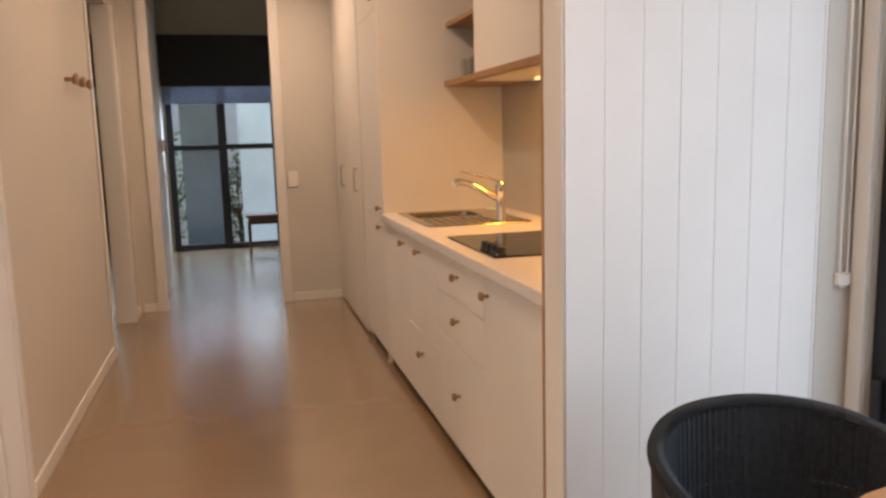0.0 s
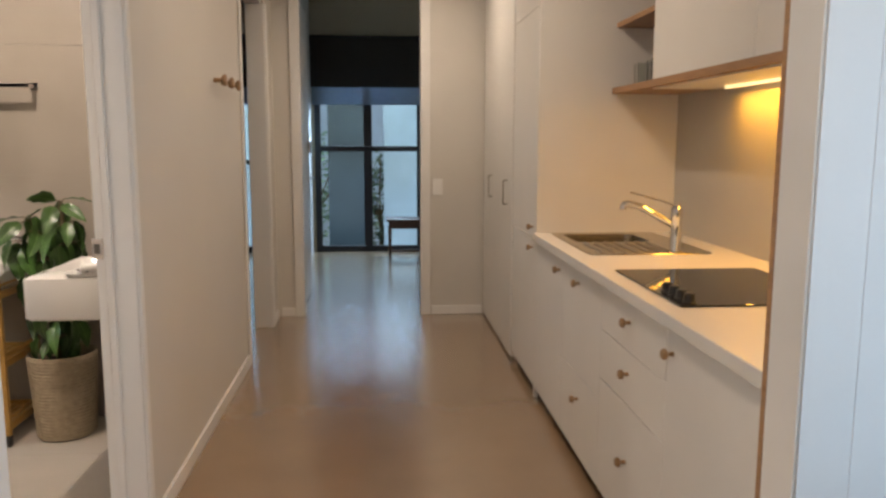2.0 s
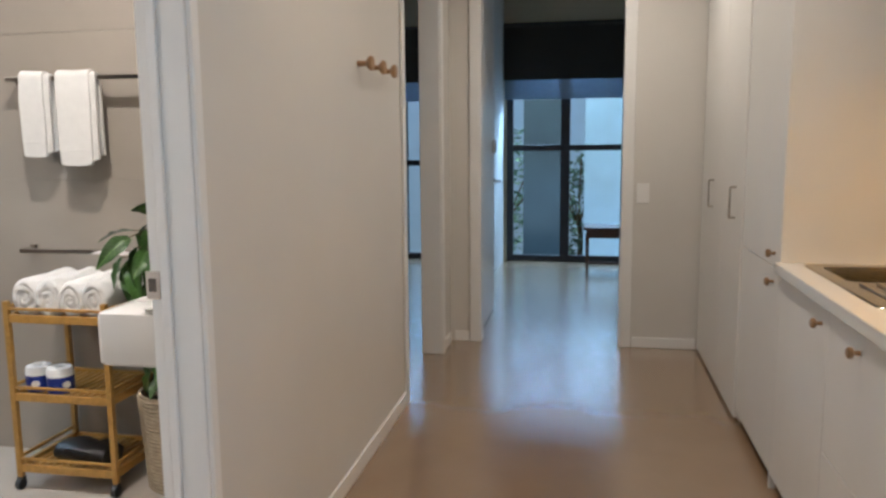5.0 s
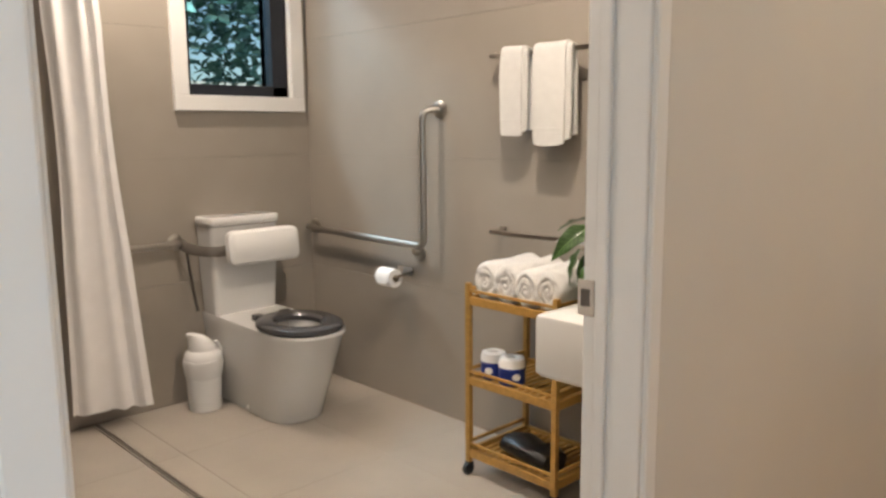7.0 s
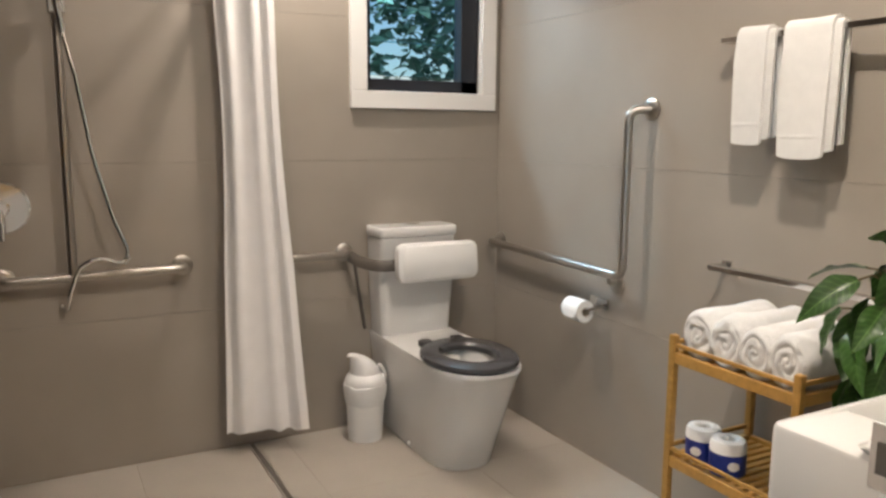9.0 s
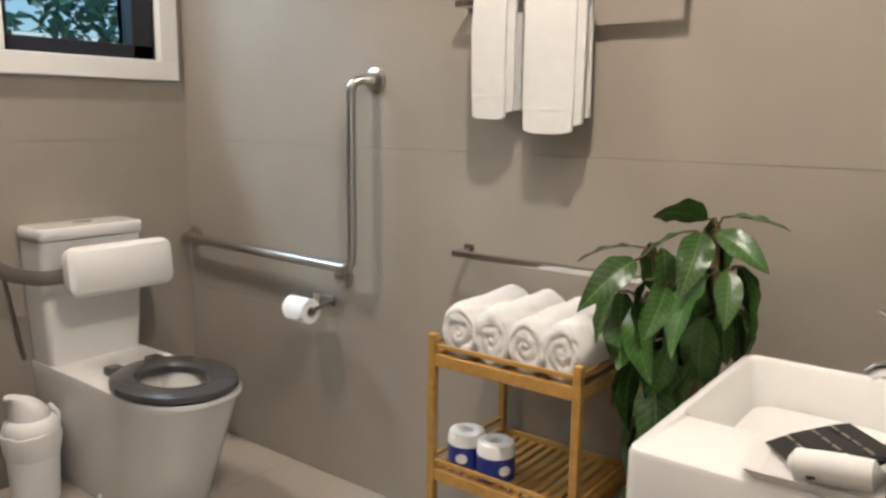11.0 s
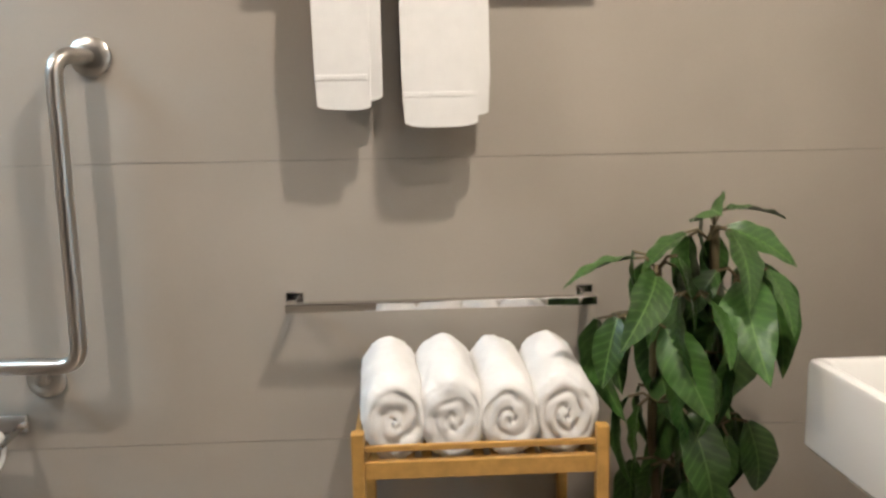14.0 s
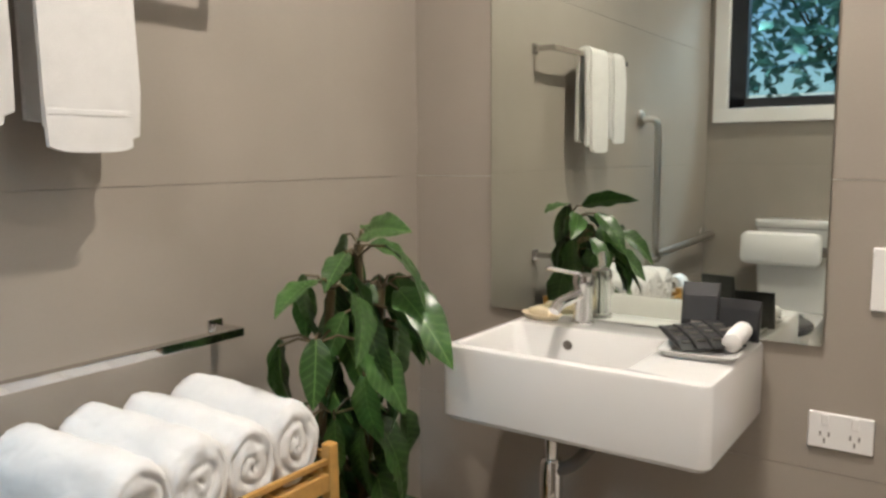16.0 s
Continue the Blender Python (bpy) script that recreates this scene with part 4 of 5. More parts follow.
# ---- bathroom: rails ----
def flange(parent, at, axis):
    m = Matrix.Translation(at) @ (Matrix.Rotation(radians(90), 4, "Y") if axis == "x" else Matrix.Rotation(radians(90), 4, "X"))
    return part("flange", moved(lathe([(0.040, 0), (0.040, 0.006), (0.034, 0.011), (0.018, 0.013)], 22), m), STEEL, parent, "round steel flange", True)


def grab(label, pts, flanges, r=0.016, bend=0.045):
    e = thing("grab_rail", label, "grab rail", group="grab rails")
    part("bar", tube(bent(pts, bend), r, 14), STEEL, e, "", True)
    for at, axis in flanges:
        flange(e, at, axis)
    return e


RX, RY = TX + 0.066, NY - 0.068
gr = grab("brushed steel angled grab rail beside the toilet", [(-3.49, NY - 0.002, 0.815), (-3.49, RY, 0.815), (-2.545, RY, 0.80), (-2.545, RY, 1.412), (-2.50, NY - 0.002, 1.412)],
     [((-3.49, NY - 0.0005, 0.815), "y"), ((-2.50, NY - 0.0005, 1.412), "y"), ((-2.645, NY - 0.0005, 0.755), "y")])
part("stand_off", tube(bent([(-2.62, RY + 0.004, 0.800), (-2.635, RY + 0.012, 0.765), (-2.645, NY - 0.002, 0.755)], 0.02), 0.011, 12), STEEL, gr, "", True)
grab("brushed steel grab rail beside the cistern", [(TX + 0.002, 3.75, 0.80), (RX, 3.75, 0.80), (RX, 4.19, 0.80), (TX + 0.002, 4.19, 0.80)], [((TX + 0.0005, 3.75, 0.80), "x"), ((TX + 0.0005, 4.19, 0.80), "x")], bend=0.03)
sh = grab("brushed steel shower grab rail with upright slide bar", [(TX + 0.002, 2.89, 0.785), (RX, 2.89, 0.785), (RX, 3.51, 0.795), (TX + 0.002, 3.51, 0.795)], [((TX + 0.0005, 2.89, 0.785), "x"), ((TX + 0.0005, 3.51, 0.795), "x")], bend=0.03)
part("upright_bar", tube(bent([(RX, 3.115, 0.79), (RX, 3.115, 1.93), (TX + 0.002, 3.115, 1.93)], 0.03), 0.016, 12), STEEL, sh, "", True)
hs = thing("hand_shower", "chrome hand shower on its slider with hose", "shower")
part("slider", box(RX - 0.03, RX + 0.035, 3.085, 3.145, 1.72, 1.79, 0.008), CHROME, hs)
part("handle", tube([(RX + 0.03, 3.13, 1.66), (RX + 0.06, 3.11, 1.80), (RX + 0.11, 3.09, 1.92)], 0.013, 12), CHROME, hs, "", True)
part("spray_head", moved(lathe([(0.02, 0), (0.05, 0.015), (0.052, 0.03), (0.046, 0.034)], 20), Matrix.Translation((RX + 0.11, 3.09, 1.945)) @ Matrix.Rotation(radians(120), 4, "Y")), CHROME, hs, "", True)
hose = [(RX + 0.03, 3.13, 1.66), (RX + 0.03, 3.165, 1.5), (RX + 0.03, 3.20, 1.25), (RX + 0.04, 3.26, 1.0), (RX + 0.05, 3.31, 0.87), (RX + 0.06, 3.28, 0.83), (RX + 0.05, 3.21, 0.865), (RX + 0.04, 3.14, 0.84), (RX, 3.10, 0.72), (TX + 0.02, 3.09, 0.64), (TX + 0.005, 3.08, 0.66)]
part("hose", tube(bent(hose, 0.04, 4), 0.0085, 8), CHROME, hs, "silver flexible hose", True)
sm = thing("shower_mixer", "chrome round shower mixer on the tiles", "shower mixer")
part("cover_plate", moved(lathe([(0.094, 0), (0.094, 0.004), (0.088, 0.009), (0.03, 0.010), (0.028, 0.045), (0.022, 0.05)], 32), Matrix.Translation((TX + 0.0005, 2.90, 1.045)) @ Matrix.Rotation(radians(90), 4, "Y")), CHROME, sm, "", True)
part("lever", tube([(TX + 0.045, 2.90, 1.04), (TX + 0.06, 2.90, 0.99), (TX + 0.066, 2.90, 0.935)], 0.010, 10), CHROME, sm, "", True)


def towel_rail(label, x0, x1, z, mat, face_tilt=0):
    e = thing("towel_rail", label, "towel rail", group="towel rails")
    y = NY - 0.073
    # Bar turned about its length so its face mirrors the towels below.
    part("bar", moved(box(x0, x1, -0.009, 0.009, -0.009, 0.009, 0.002), Matrix.Translation((0, y, z)) @ Matrix.Rotation(radians(face_tilt), 4, "X")), mat, e)
    for x in (x0 + 0.009, x1 - 0.009):
        part("post", box(x - 0.009, x + 0.009, y + 0.0085, NY - 0.006, z - 0.009, z + 0.009, 0.002), mat, e)
        part("rose", box(x - 0.018, x + 0.018, NY - 0.0065, NY - 0.0005, z - 0.018, z + 0.018, 0.002), mat, e)


towel_rail("dark chrome square towel rail holding two towels", -2.13, -1.49, 1.610, DARKCHROME)
towel_rail("dark chrome square towel rail above the trolley", -2.13, -1.50, 0.908, DARKCHROME, 5)


def hung_towel(label, x0, x1, front, back, seed):
    """A folded towel over the upper rail."""
    e = thing("hand_towel", label, "towel", group="towels on the rail")
    y, z = NY - 0.073, 1.610
    rnd = random.Random(seed)
    for nm, dx0, dx1, off, fz, bz in (("outer_fold", 0, -0.022, 0.026, front, back), ("inner_fold", 0.022, 0.0, 0.015, front + 0.018, back - 0.012)):
        prof = [(-off - 0.004, fz), (-off - 0.006, fz + 0.08), (-off - 0.002, z - 0.08), (-off, z)]
        prof += [(-off * math.cos(radians(a)), z + off * math.sin(radians(a))) for a in (30, 60, 90, 120, 150)]
        prof += [(off, z), (off + 0.002, z - 0.1), (off + 0.002, bz)]
        bm = arc_profile_sheet(prof, x0 + dx0, x1 + dx1, 14, 0.010, 0.007, seed)
        mid, half = (x0 + dx0 + x1 + dx1) / 2, (x1 + dx1 - x0 - dx0) / 2
        for v in bm.verts:
            edge, low = abs(v.co.y - mid) / half, max(0.0, 1 - (v.co.z - fz) / 0.06)
            v.co.z += 0.007 * edge ** 5 * low            # soft, lifted corners at the hem
            v.co.y += (mid - v.co.y) * 0.05 * low ** 2
            v.co = Vector((v.co.y + (z - v.co.z) * 0.012 * math.sin(seed), y + v.co.x, v.co.z + 0.0012 * math.sin(v.co.y * 40 + seed)))
        part(nm, bm, TOWEL, e, "", True)
    bm = box(x0 + 0.003, x1 - 0.026, y - 0.0362, y - 0.032, front + 0.055, front + 0.066, 0.002)
    part("woven_band", bm, TOWEL, e, "flat woven border band")


hung_towel("white folded hand towel over the upper rail", -2.052, -1.924, 1.296, 1.33, 1.0)
hung_towel("wider white folded hand towel over the rail", -1.888, -1.719, 1.262, 1.31, 2.3)

tp = thing("toilet_roll_holder", "white toilet roll on a small dark holder", "toilet roll")
part("roll", moved(lathe([(0.018, -0.050), (0.042, -0.050), (0.044, -0.046), (0.044, 0.046), (0.042, 0.050), (0.018, 0.050)], 24, False, False), Matrix.Translation((-2.765, 4.882, 0.636)) @ Matrix.Rotation(radians(90), 4, "Y")), PAPER, tp, "", True)
flap = [(0.0455 * math.cos(radians(a)), 0.0455 * math.sin(radians(a))) for a in (90, 110, 130, 150, 170, 185)] + [(-0.046, -0.012), (-0.046, -0.024)]
sheet = arc_profile_sheet(flap, -0.049, 0.049, 8, 0.0015)
for v in sheet.verts:
    low = max(0.0, -v.co.z / 0.04)
    v.co = Vector((-2.765 + v.co.y * (1 - 0.7 * min(low, 1.0)), 4.882 + v.co.x, 0.636 + v.co.z))
part("folded_end", sheet, PAPER, tp, "paper end folded to a point", True)
part("core", moved(lathe([(0.018, -0.052), (0.018, 0.052)], 18, False, False), Matrix.Translation((-2.765, 4.882, 0.636)) @ Matrix.Rotation(radians(90), 4, "Y")), BASKET, tp, "cardboard core", True)
part("arm", tube(bent([(-2.835, 4.882, 0.646), (-2.705, 4.882, 0.646), (-2.705, NY - 0.002, 0.655)], 0.015), 0.007, 8), DARKCHROME, tp, "", True)
part("rose", box(-2.80, -2.69, NY - 0.008, NY - 0.0005, 0.640, 0.680, 0.003), DARKCHROME, tp)

# ---- bathroom: bin, curtains ----
bi = thing("waste_bin", "white plastic bin with a liner and swing lid", "bin", (-3.375, 4.222, 0))
part("body", lathe([(0.070, 0), (0.074, 0.004), (0.086, 0.235), (0.084, 0.24)], 28), PLASTIC, bi, "", True)
rings = []
for z, r in ((0.165, 0.0835), (0.18, 0.088), (0.205, 0.090), (0.235, 0.094), (0.25, 0.092), (0.252, 0.086)):
    rings.append([Vector((p.x * (1 + 0.03 * noise.noise(p * 35)), p.y * (1 + 0.03 * noise.noise(p * 31)), z + 0.008 * noise.noise(p * 25))) for p in circle(r, z, 40)])
part("liner", loft(rings, False, False), PLASTIC, bi, "crumpled white liner over the rim", True)
part("lid_rim", lathe([(0.087, 0.240), (0.088, 0.262), (0.080, 0.285), (0.066, 0.298), (0.063, 0.296), (0.075, 0.26)], 28, False, False), PLASTIC, bi, "", True)
flap = [circle(r, z, 26, cy=cy, ry=ry) for r, ry, cy, z in ((0.064, 0.064, 0.0, 0.286), (0.063, 0.062, -0.002, 0.312), (0.056, 0.052, -0.012, 0.342), (0.046, 0.036, -0.028, 0.366), (0.034, 0.020, -0.048, 0.380), (0.020, 0.009, -0.066, 0.381), (0.006, 0.003, -0.076, 0.374))]
part("swing_flap", loft(flap), PLASTIC, bi, "tipped white swing flap", True)
part("bag_handle", tube(bent([(0.03, 0.072, 0.24), (0.03, 0.084, 0.29), (0.02, 0.055, 0.335), (0.0, 0.070, 0.29), (0.01, 0.086, 0.23)], 0.02), 0.007, 8), PLASTIC, bi, "knotted liner handle", True)


def shower_curtain(label, centre, length_dir, w_top, w_bot, folds, depth, z0, z1, seed):
    """A gathered curtain whose folds run down its height."""
    e = thing("shower_curtain", label, "curtain", group="shower curtains")
    d = Vector((*length_dir, 0)).normalized()
    side = Vector((-d.y, d.x, 0))
    rings, n = [], folds * 10
    for k in range(25):
        t = k / 24
        z = z1 + (z0 - z1) * t
        w = w_top * (0.72 + 0.34 * math.sin(min(t / 0.16, 1) * math.pi / 2) - 0.10 * math.sin(math.pi * min(max((t - 0.16) / 0.5, 0), 1))) + (w_bot - w_top) * t ** 1.5
        front, back = [], []
        for i in range(n + 1):
            s = i / n
            ph = s * folds * 2 * math.pi + 0.5 * math.sin(3 * t + seed) + 0.7 * math.sin(s * 7 + seed)
            dep = depth * (0.75 + 0.25 * t) * (0.75 + 0.4 * math.sin(s * 9 + seed * 2))
            p = Vector(centre) + d * ((s - 0.5) * w + 0.07 * (t - 0.7) + 0.012 * math.sin(2.2 * t + seed + s * 2)) + side * (dep * math.sin(ph) + 0.01 * math.sin(5 * t + s * 6))
            zz = z + (0.004 * math.sin(ph * 1.5 + seed) if k == 24 else 0)
            front.append(Vector((p.x, p.y, zz)))
            back.append(Vector((p.x, p.y, zz)) + side * 0.003)
        rings.append(front + back[::-1])
    part("cloth", loft(rings), CURTAIN, e, "", True)
    for i in range(folds):
        s = (i + 0.5) / folds - 0.5
        p = Vector(centre) + d * s * w_top
        pts = [p + side * 0.02 * math.sin(radians(a)) + Vector((0, 0, z1 + 0.008 + 0.02 * math.cos(radians(a)))) for a in range(0, 361, 40)]
        part("curtain_ring", tube(pts, 0.0025, 6), CHROME, e, "", True)


CZ = 2.12
shower_curtain("pale shower curtain gathered against the tiled wall", (-3.42, 3.79, 0), (0.25, 1), 0.21, 0.34, 3, 0.017, 0.09, CZ, 0.4)
shower_curtain("pale shower curtain gathered beside the open door", (-2.02, 2.685, 0), (0.15, 1), 0.24, 0.32, 3, 0.019, 0.09, CZ, 2.0)
cr = thing("curtain_rail", "white bent shower curtain rail", "rail")
part("rail", tube(bent([(TX + 0.002, 3.78, CZ + 0.027), (-2.02, 3.78, CZ + 0.027), (-2.02, 1.702, CZ + 0.027)], 0.15, 8), 0.0125, 12), TRIM, cr, "", True)

# ---- bathroom: trolley and what stands on it ----
tl = thing("trolley", "three-tier bamboo trolley on black castors", "trolley", (-1.767, 4.782, 0))
TW, TD = 0.218, 0.180
for sx in (-1, 1):
    for sy in (-1, 1):
        cx, cy = sx * (TW - 0.011), sy * (TD - 0.011)
        part("post", box(cx - 0.011, cx + 0.011, cy - 0.011, cy + 0.011, 0.052, 0.757, 0.003), BAMBOO, tl)
        c = part("castor", moved(lathe([(0.014, -0.011), (0.0235, -0.009), (0.0235, 0.009), (0.014, 0.011)], 18), Matrix.Translation((cx, cy - 0.006, 0.0236)) @ Matrix.Rotation(radians(90), 4, "Y")), BLACKPLASTIC, tl, "black rubber castor", True)
        part("castor_fork", box(cx - 0.014, cx + 0.014, cy - 0.012, cy + 0.012, 0.040, 0.052, 0.003), BLACKPLASTIC, c)
for zs in (0.676, 0.365, 0.075):
    for sy in (-1, 1):
        part("side_rail", box(-TW + 0.022, TW - 0.022, sy * (TD - 0.011) - 0.008, sy * (TD - 0.011) + 0.008, zs - 0.002, zs + 0.030, 0.002), BAMBOO, tl)
    for sx in (-1, 1):
        part("end_rail", box(sx * (TW - 0.011) - 0.008, sx * (TW - 0.011) + 0.008, -TD + 0.022, TD - 0.022, zs - 0.002, zs + 0.030, 0.002), BAMBOO, tl)
        part("guard_rail", box(sx * (TW - 0.008) - 0.005, sx * (TW - 0.008) + 0.005, -TD + 0.022, TD - 0.022, zs + 0.050, zs + 0.063, 0.002), BAMBOO, tl)
    part("guard_rail", box(-TW + 0.022, TW - 0.022, -TD + 0.005, -TD + 0.014, zs + 0.046, zs + 0.057, 0.002), BAMBOO, tl)
    for i in range(13):
        x = -TW + 0.036 + i * (2 * TW - 0.072) / 12
        part("slat", box(x - 0.009, x + 0.009, -TD + 0.018, TD - 0.018, zs + 0.008, zs + 0.018, 0.0015, seg=1), BAMBOO, tl)


def rolled_towel(x, r, seed, rz=0.0, length=0.315):
    e = thing("rolled_towel", "white terry towel rolled up on the trolley", "towel", group="rolled towels")
    e.matrix_world = pose(x, 4.790, 0.6945 + r * 1.05, 0, 0, rz)
    bm, n, half = bmesh.new(), 72, length / 2

    def ring(q, y, groove):
        out = []
        for k in range(n):
            a = 2 * math.pi * k / n
            dip = 0.0
            if groove:                       # the spiral gap between the turns of cloth
                ph = (q * 2.9 - a / (2 * math.pi) + seed + 0.35 * noise.noise(Vector((math.cos(a) * q * 2.2, math.sin(a) * q * 2.2, seed * 9)))) % 1.0 - 0.5
                dip = groove * math.exp(-(ph / 0.21) ** 2) * (0.55 + 0.7 * noise.noise(Vector((math.cos(a) * 1.5, math.sin(a) * 1.5, seed * 4 + q))))
            c = Vector((q * r * 0.89 * math.cos(a), 0, q * r * 1.12 * math.sin(a)))
            soft = 1 + 0.09 * noise.noise(Vector((c.x * 30, y * 14, c.z * 30 + seed * 7))) + 0.04 * noise.noise(Vector((c.x * 140, y * 140, c.z * 140)))
            sign = -1 if y < 0 else 1
            lump = 0.0045 * noise.noise(Vector((c.x * 34, seed * 5, c.z * 34)))
            out.append(Vector((c.x * soft, y - sign * (dip + lump * (1 if groove else 0)), c.z * soft)))
        return out

    rings = []
    for i in range(28):
        q = 0.03 + 0.94 * i / 27
        rings.append(ring(q, -half + 0.016 * max(0, q - 0.72) ** 2 / 0.0784, 0.008 * min(1, (1.04 - q) * 2.2)))
    for i in range(1, 32):
        rings.append(ring(1.0, -half + 0.022 + (length - 0.044) * i / 32, 0))
    for q in (0.96, 0.85, 0.5, 0.1):
        rings.append(ring(q, half - 0.016 * q, 0))
    loft(rings, bm=bm)
    part("cloth", bm, TOWEL, e, "", True)


for i, (x, r, s, rz) in enumerate(((-1.919, 0.066, -1.2, 3), (-1.815, 0.068, -1.5, 1), (-1.712, 0.0645, -1.0, -1), (-1.610, 0.067, -1.7, -3))):
    rolled_towel(x, r, s, rz)

for i, (x, y) in enumerate(((-1.925, 4.70), (-1.825, 4.69))):
    e = thing("toilet_roll_pack", "spare toilet roll in a blue printed wrapper", "toilet roll", (x, y, 0.3835), "spare toilet rolls", rz=20 + 40 * i)
    part("wrapper", lathe([(0.046, 0), (0.050, 0.004), (0.051, 0.066)], 22, True, False), BLUE, e, "blue wrapper", True)
    part("paper_top", lathe([(0.051, 0.066), (0.050, 0.085), (0.046, 0.098), (0.030, 0.104), (0.019, 0.098), (0.018, 0.07)], 22, False, True), PAPER, e, "white twisted paper top", True)
    part("print_patch", moved(loft([circle(0.016, 0, 14, ry=0.013), circle(0.016, 0.003, 14, ry=0.013)]), Matrix.Translation((0.0, -0.0495, 0.036)) @ Matrix.Rotation(radians(90), 4, "X")), PLASTIC, e, "pale printed patch")
hd = thing("hair_dryer_bag", "black bag with a folded hair dryer", "bag", (-1.745, 4.72, 0.0935), rz=-8)
rings = []
for t, w, h in ((-1, 0.03, 0.03), (-0.9, 0.065, 0.07), (-0.4, 0.075, 0.085), (0.1, 0.068, 0.068), (0.5, 0.075, 0.088), (0.9, 0.06, 0.07), (1, 0.03, 0.03)):
    rings.append([Vector((t * 0.135, w * math.cos(a) * (1 + 0.08 * noise.noise(Vector((t * 5, a, 0)))), h * 0.5 + 0.5 * h * math.sin(a))) for a in [2 * math.pi * k / 18 for k in range(18)]])
part("bag", loft(rings), BLACKPLASTIC, hd, "", True)
part("handle", tube(bent([(-0.08, -0.055, 0.04), (-0.03, -0.085, 0.075), (0.06, -0.08, 0.07), (0.10, -0.05, 0.04)], 0.03), 0.006, 8), BLACKPLASTIC, hd, "", True)

# ---- bathroom: pot plant ----
pl = thing("pot_plant", "tall glossy green house plant in a woven basket", "plant", (-1.368, 4.765, 0))
part("pot", lathe([(0.115, 0), (0.122, 0.01), (0.145, 0.37), (0.147, 0.395), (0.137, 0.395), (0.13, 0.33)], 36, True, True), BASKET, pl, "beige woven basket", True)
for i in range(24):
    z = 0.015 + i * 0.0158
    part("weave", tube([(p.x, p.y, p.z) for p in circle(0.1225 + 0.0245 * z / 0.395, z, 30)] + [(0.1225 + 0.0245 * z / 0.395, 0, z)], 0.006, 5), BASKET, pl)
part("soil", lathe([(0.128, 0.335), (0.125, 0.345), (0.02, 0.352)], 24), SOIL, pl, "dark soil")


def leaf_mesh(length, width, droop, fold):
    """A pointed leaf along +y, folded at its midrib, quilted between its veins, drooping at the tip."""
    vs, fs, n = [], [], 20
    cols = (-1, -0.66, -0.33, 0, 0.33, 0.66, 1)
    for i in range(n + 1):
        t = i / n
        w = width * (math.sin(math.pi * min(t * 0.96 + 0.035, 1)) ** 0.8) * (1.12 - 0.42 * t) if i < n else 0.0008
        y = length * (t - 0.14 * droop * t * t)
        z = -droop * length * t * t * 0.55
        for s in cols:
            quilt = 0.11 * width * math.cos(math.pi * (i - abs(s) * 2.0)) * 2 * (1 - abs(s)) if s else -0.05 * width
            edge = 0.10 * w * math.sin(i * 0.9 + 2 * s) if abs(s) == 1 else 0
            vs.append((s * w, y - abs(s) * w * 0.1, z + abs(s) * w * fold + quilt + edge))
    m = len(cols)
    for i in range(n):
        for k in range(m - 1):
            a = i * m + k
            fs.append((a, a + 1, a + m + 1, a + m))
    me = bpy.data.meshes.new("leaf")
    me.from_pydata(vs, [], fs)
    me.materials.append(LEAF)
    for p in me.polygons:
        p.use_smooth = True
    return me


LEAVES = [leaf_mesh(0.175, 0.041, 0.6, 0.22), leaf_mesh(0.195, 0.047, 1.0, 0.28), leaf_mesh(0.145, 0.036, 0.4, 0.2), leaf_mesh(0.205, 0.049, 0.8, 0.16)]
rnd = random.Random(11)
stems = bmesh.new()
for a, top in ((0.0, (0.045, -0.02, 1.075)), (2.2, (-0.07, -0.05, 1.0)), (4.2, (0.08, -0.05, 0.98))):
    base = Vector((0.03 * math.cos(a), 0.03 * math.sin(a), 0.34))
    mid = base.lerp(Vector(top), 0.5) + Vector((0.02 * math.cos(a), 0.02 * math.sin(a), 0))
    tube([base, mid, Vector(top)], 0.009, 8, stems)
part("stem", stems, STEM, pl, "brown-green stems", True)


def whorl(centre, count, reach, pitch, seed_angle, big):
    """A ring of leaves on short stalks about a point of the stem."""
    for i in range(count):
        a = seed_angle + 360 * i / count + rnd.uniform(-14, 14)
        d = Vector((math.cos(radians(a)), math.sin(radians(a)), 0))
        r = reach * rnd.uniform(0.7, 1.1)
        if abs(d.x) > 0.4:
            r *= 0.85 if d.x < 0 else 0.7
        tip = Vector(centre) + d * r + Vector((0, 0, rnd.uniform(0.0, 0.03)))
        room = (NY - 0.03) - (4.765 + tip.y)
        part("stalk", tube([centre, (Vector(centre) + tip) / 2 + Vector((0, 0, 0.012)), tip], 0.0028, 5), STEM, pl)
        leaf = new("leaf", LEAVES[(i + big) % 4])
        leaf.parent = pl
        down = pitch + rnd.uniform(-24, 16)
        if d.y > 0.2:
            down = max(down, 80) if room < 0.20 else down
        if d.x < -0.45 and centre[2] < 0.97:
            down = max(down, 62)
        if d.x > 0.5 and centre[2] < 1.03:
            down = max(down, 60)
        leaf.matrix_local = Matrix.Translation(tip) @ Matrix.Rotation(radians(a - 90), 4, "Z") @ Matrix.Rotation(radians(-down), 4, "X") @ Matrix.Rotation(radians(rnd.uniform(-48, 48)), 4, "Y") @ Matrix.Scale(rnd.uniform(0.70, 1.0), 4)


whorl((0.045, -0.02, 1.075), 3, 0.035, 2, 10, 2)
whorl((0.03, -0.03, 1.05), 5, 0.06, 22, 50, 0)
whorl((-0.07, -0.05, 1.0), 6, 0.07, 16, 20, 1)
whorl((0.08, -0.05, 0.98), 6, 0.06, 38, 0, 3)
whorl((-0.02, -0.09, 0.95), 5, 0.06, 48, 80, 1)
whorl((-0.10, -0.04, 0.90), 6, 0.08, 34, 35, 3)
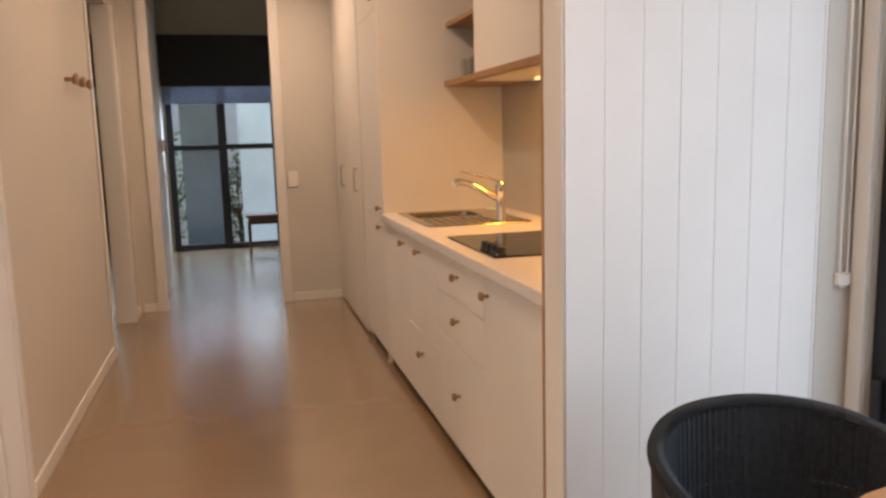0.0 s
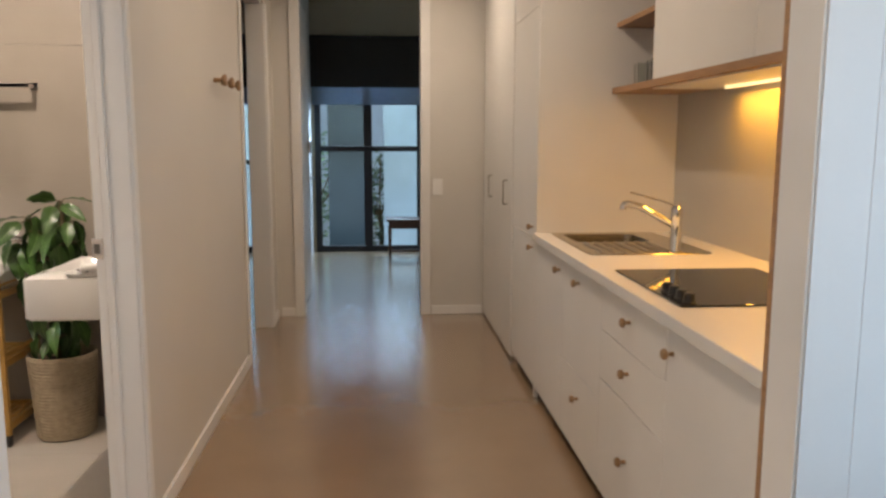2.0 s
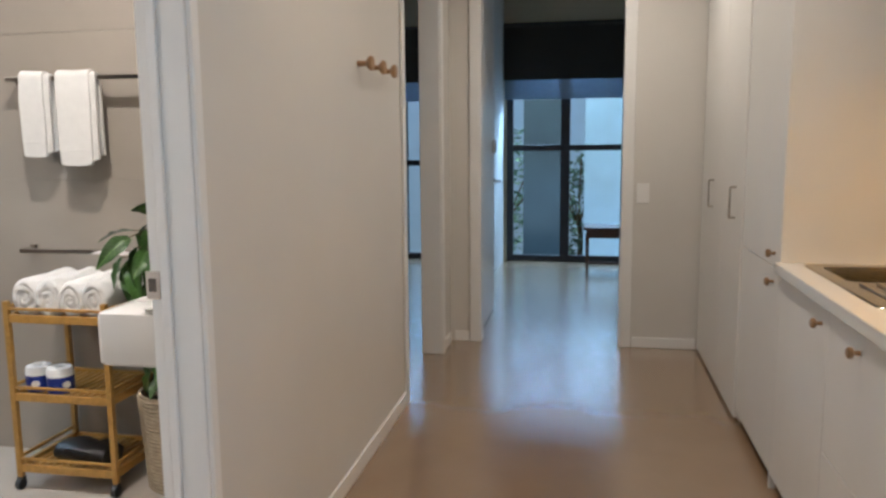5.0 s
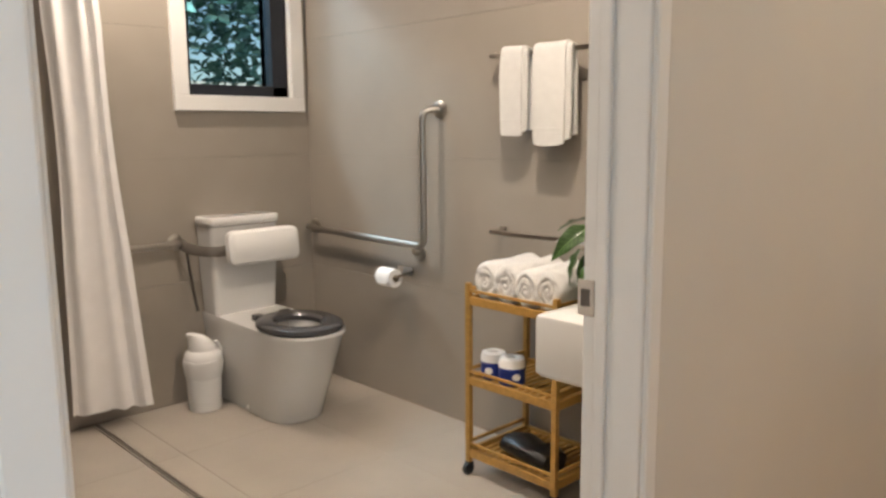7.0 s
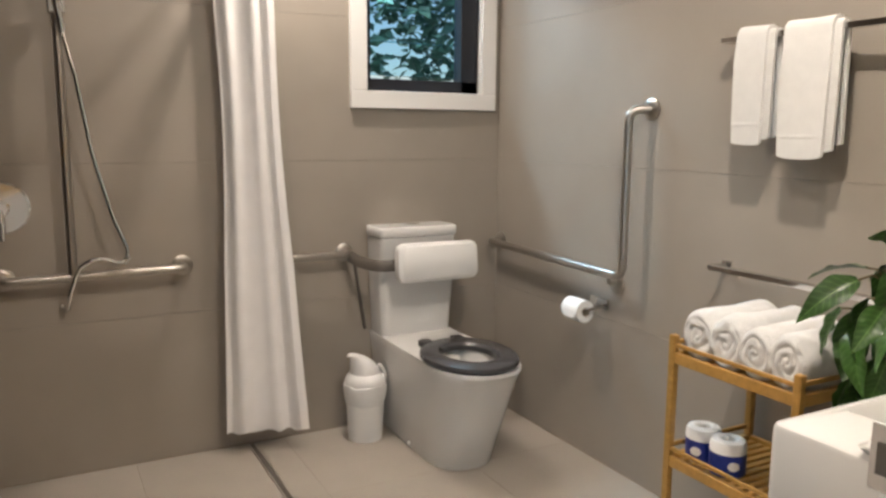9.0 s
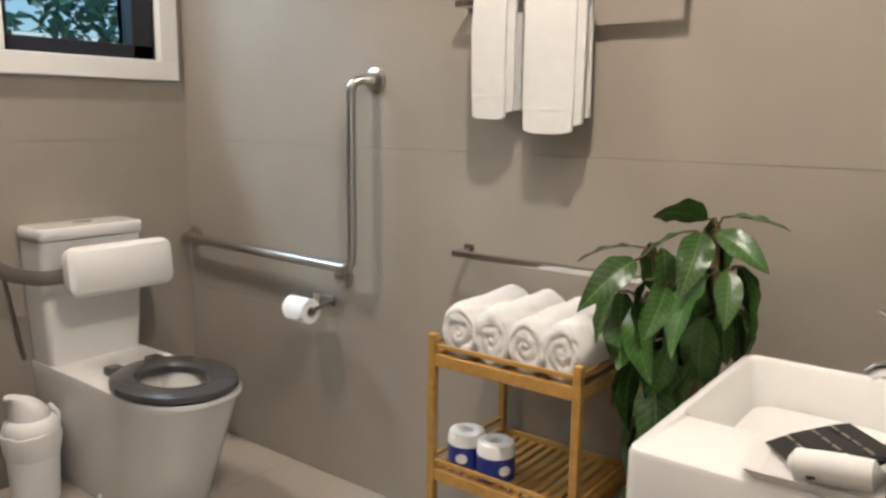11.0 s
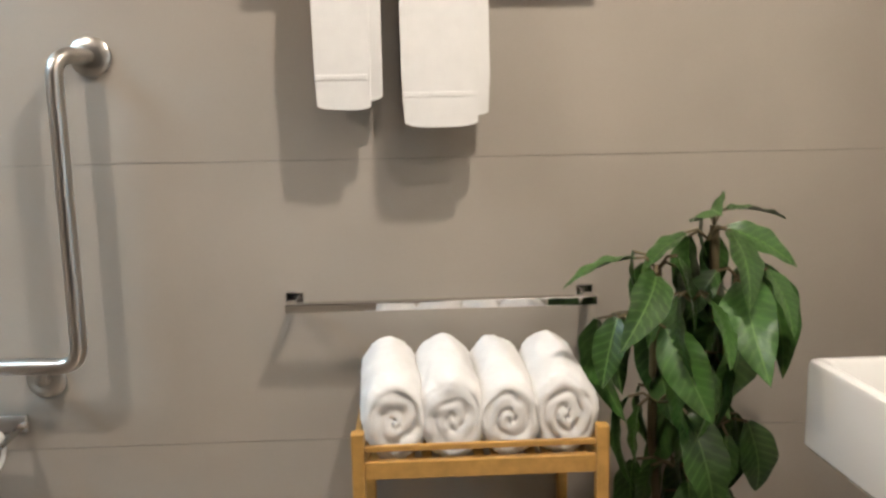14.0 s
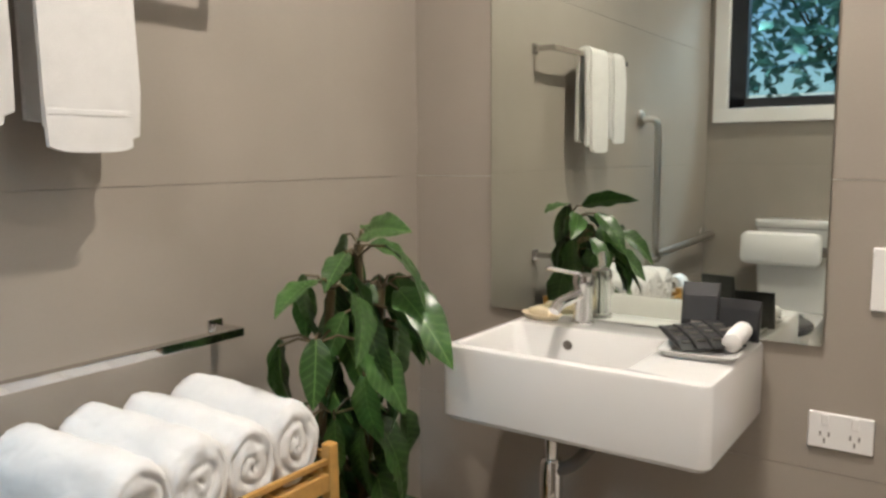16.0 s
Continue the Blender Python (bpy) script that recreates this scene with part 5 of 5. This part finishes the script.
whorl((0.07, -0.05, 0.89), 6, 0.06, 66, 10, 1)
whorl((0.0, -0.07, 0.83), 6, 0.07, 60, 25, 0)
whorl((-0.06, -0.04, 0.75), 6, 0.08, 54, 40, 3)
whorl((0.05, -0.05, 0.70), 6, 0.08, 62, 15, 0)
whorl((-0.02, -0.04, 0.62), 7, 0.09, 56, 45, 1)
whorl((0.03, -0.03, 0.54), 7, 0.10, 56, 5, 3)
whorl((0.0, -0.02, 0.46), 6, 0.10, 40, 30, 2)

# ---- bathroom floor, drain and tiles ----
dr = thing("floor_drain", "narrow dark linear floor drain", "drain", kind="structure")
part("channel", box(TX + 0.02, -1.60, 3.752, 3.768, 0.0028, 0.0052), BRACKET, dr)
part("edge", box(TX + 0.02, -1.60, 3.744, 3.7515, 0.0028, 0.0062, 0.001), STEEL, dr)
part("edge", box(TX + 0.02, -1.60, 3.7685, 3.776, 0.0028, 0.0062, 0.001), STEEL, dr)


def cut(rect, hole):
    """The pieces of rect (a0, a1, b0, b1) outside hole."""
    a0, a1, b0, b1 = rect
    if not hole or hole[1] <= a0 or hole[0] >= a1 or hole[3] <= b0 or hole[2] >= b1:
        return [rect]
    out = []
    if hole[0] > a0:
        out.append((a0, hole[0], b0, b1))
    if hole[1] < a1:
        out.append((hole[1], a1, b0, b1))
    m0, m1 = max(a0, hole[0]), min(a1, hole[1])
    if hole[2] > b0:
        out.append((m0, m1, b0, hole[2]))
    if hole[3] < b1:
        out.append((m0, m1, hole[3], b1))
    return out


def steps(lo, hi, start, step):
    xs, x = [lo], start
    while x < hi - 0.02:
        if x > lo + 0.02:
            xs.append(x)
        x += step
    return xs + [hi]


def tiles(parent, plane, a_cuts, b_cuts, make, hole=None, gap=0.0006, gap_a=0.00002):
    for a0, a1 in zip(a_cuts, a_cuts[1:]):
        for b0, b1 in zip(b_cuts, b_cuts[1:]):
            for p in cut((a0, a1, b0, b1), hole):
                if p[1] - p[0] > 0.01 and p[3] - p[2] > 0.01:
                    part("tile", make(p[0] + (gap if plane == "z" else gap_a), p[1] - (gap if plane == "z" else gap_a), p[2] + gap, p[3] - gap), FTILE if plane == "z" else TILE, parent)


ZC = steps(0.003, 2.6, 0.6, 0.6)
tw = thing("wall_tiles_towels", "large grey wall tiles with fine joints", "wall tiles", kind="structure")
tiles(tw, "y", steps(TX, BX, TX + 1.2, 1.2), ZC, lambda a0, a1, b0, b1: box(a0, a1, NY, NY + 0.0105, b0, b1))
tw = thing("wall_tiles_toilet", "large grey wall tiles round the window", "wall tiles", kind="structure")
tiles(tw, "x", steps(1.70, NY, NY - 2.4, 1.2), ZC, lambda a0, a1, b0, b1: box(TX - 0.0105, TX, a0, a1, b0, b1), (WY0 - 0.01, WY1 + 0.01, WZ0 - 0.01, WZ1 + 0.01))
tw = thing("wall_tiles_mirror", "large grey wall tiles behind the basin", "wall tiles", kind="structure")
tiles(tw, "x", steps(D1 + 0.021, NY, NY - 1.2, 1.2), ZC, lambda a0, a1, b0, b1: box(BX, BX + 0.0105, a0, a1, b0, b1))
tiles(tw, "x", steps(1.70, D0 - 0.021, 2.0, 1.2), ZC, lambda a0, a1, b0, b1: box(BX, BX + 0.0105, a0, a1, b0, b1))
tw = thing("wall_tiles_shower", "large grey wall tiles at the shower end", "wall tiles", kind="structure")
tiles(tw, "y", steps(TX, BX, TX + 1.2, 1.2), ZC, lambda a0, a1, b0, b1: box(a0, a1, 1.6895, 1.70, b0, b1))
ft = thing("floor_tiles", "warm grey square floor tiles with fine joints", "floor tiles", kind="structure")
structure("floor_bathroom", box(TX, BX + 0.02, 1.70, NY, 0.0004, 0.0012), GROUT, "grout bed under the bathroom tiles", "floor")
tiles(ft, "z", steps(TX, BX + 0.01, TX + 0.6, 0.6), steps(1.70, NY, 2.1, 0.6), lambda a0, a1, b0, b1: box(a0, a1, b0, b1, 0.0008, 0.0026, 0.0006, seg=1))
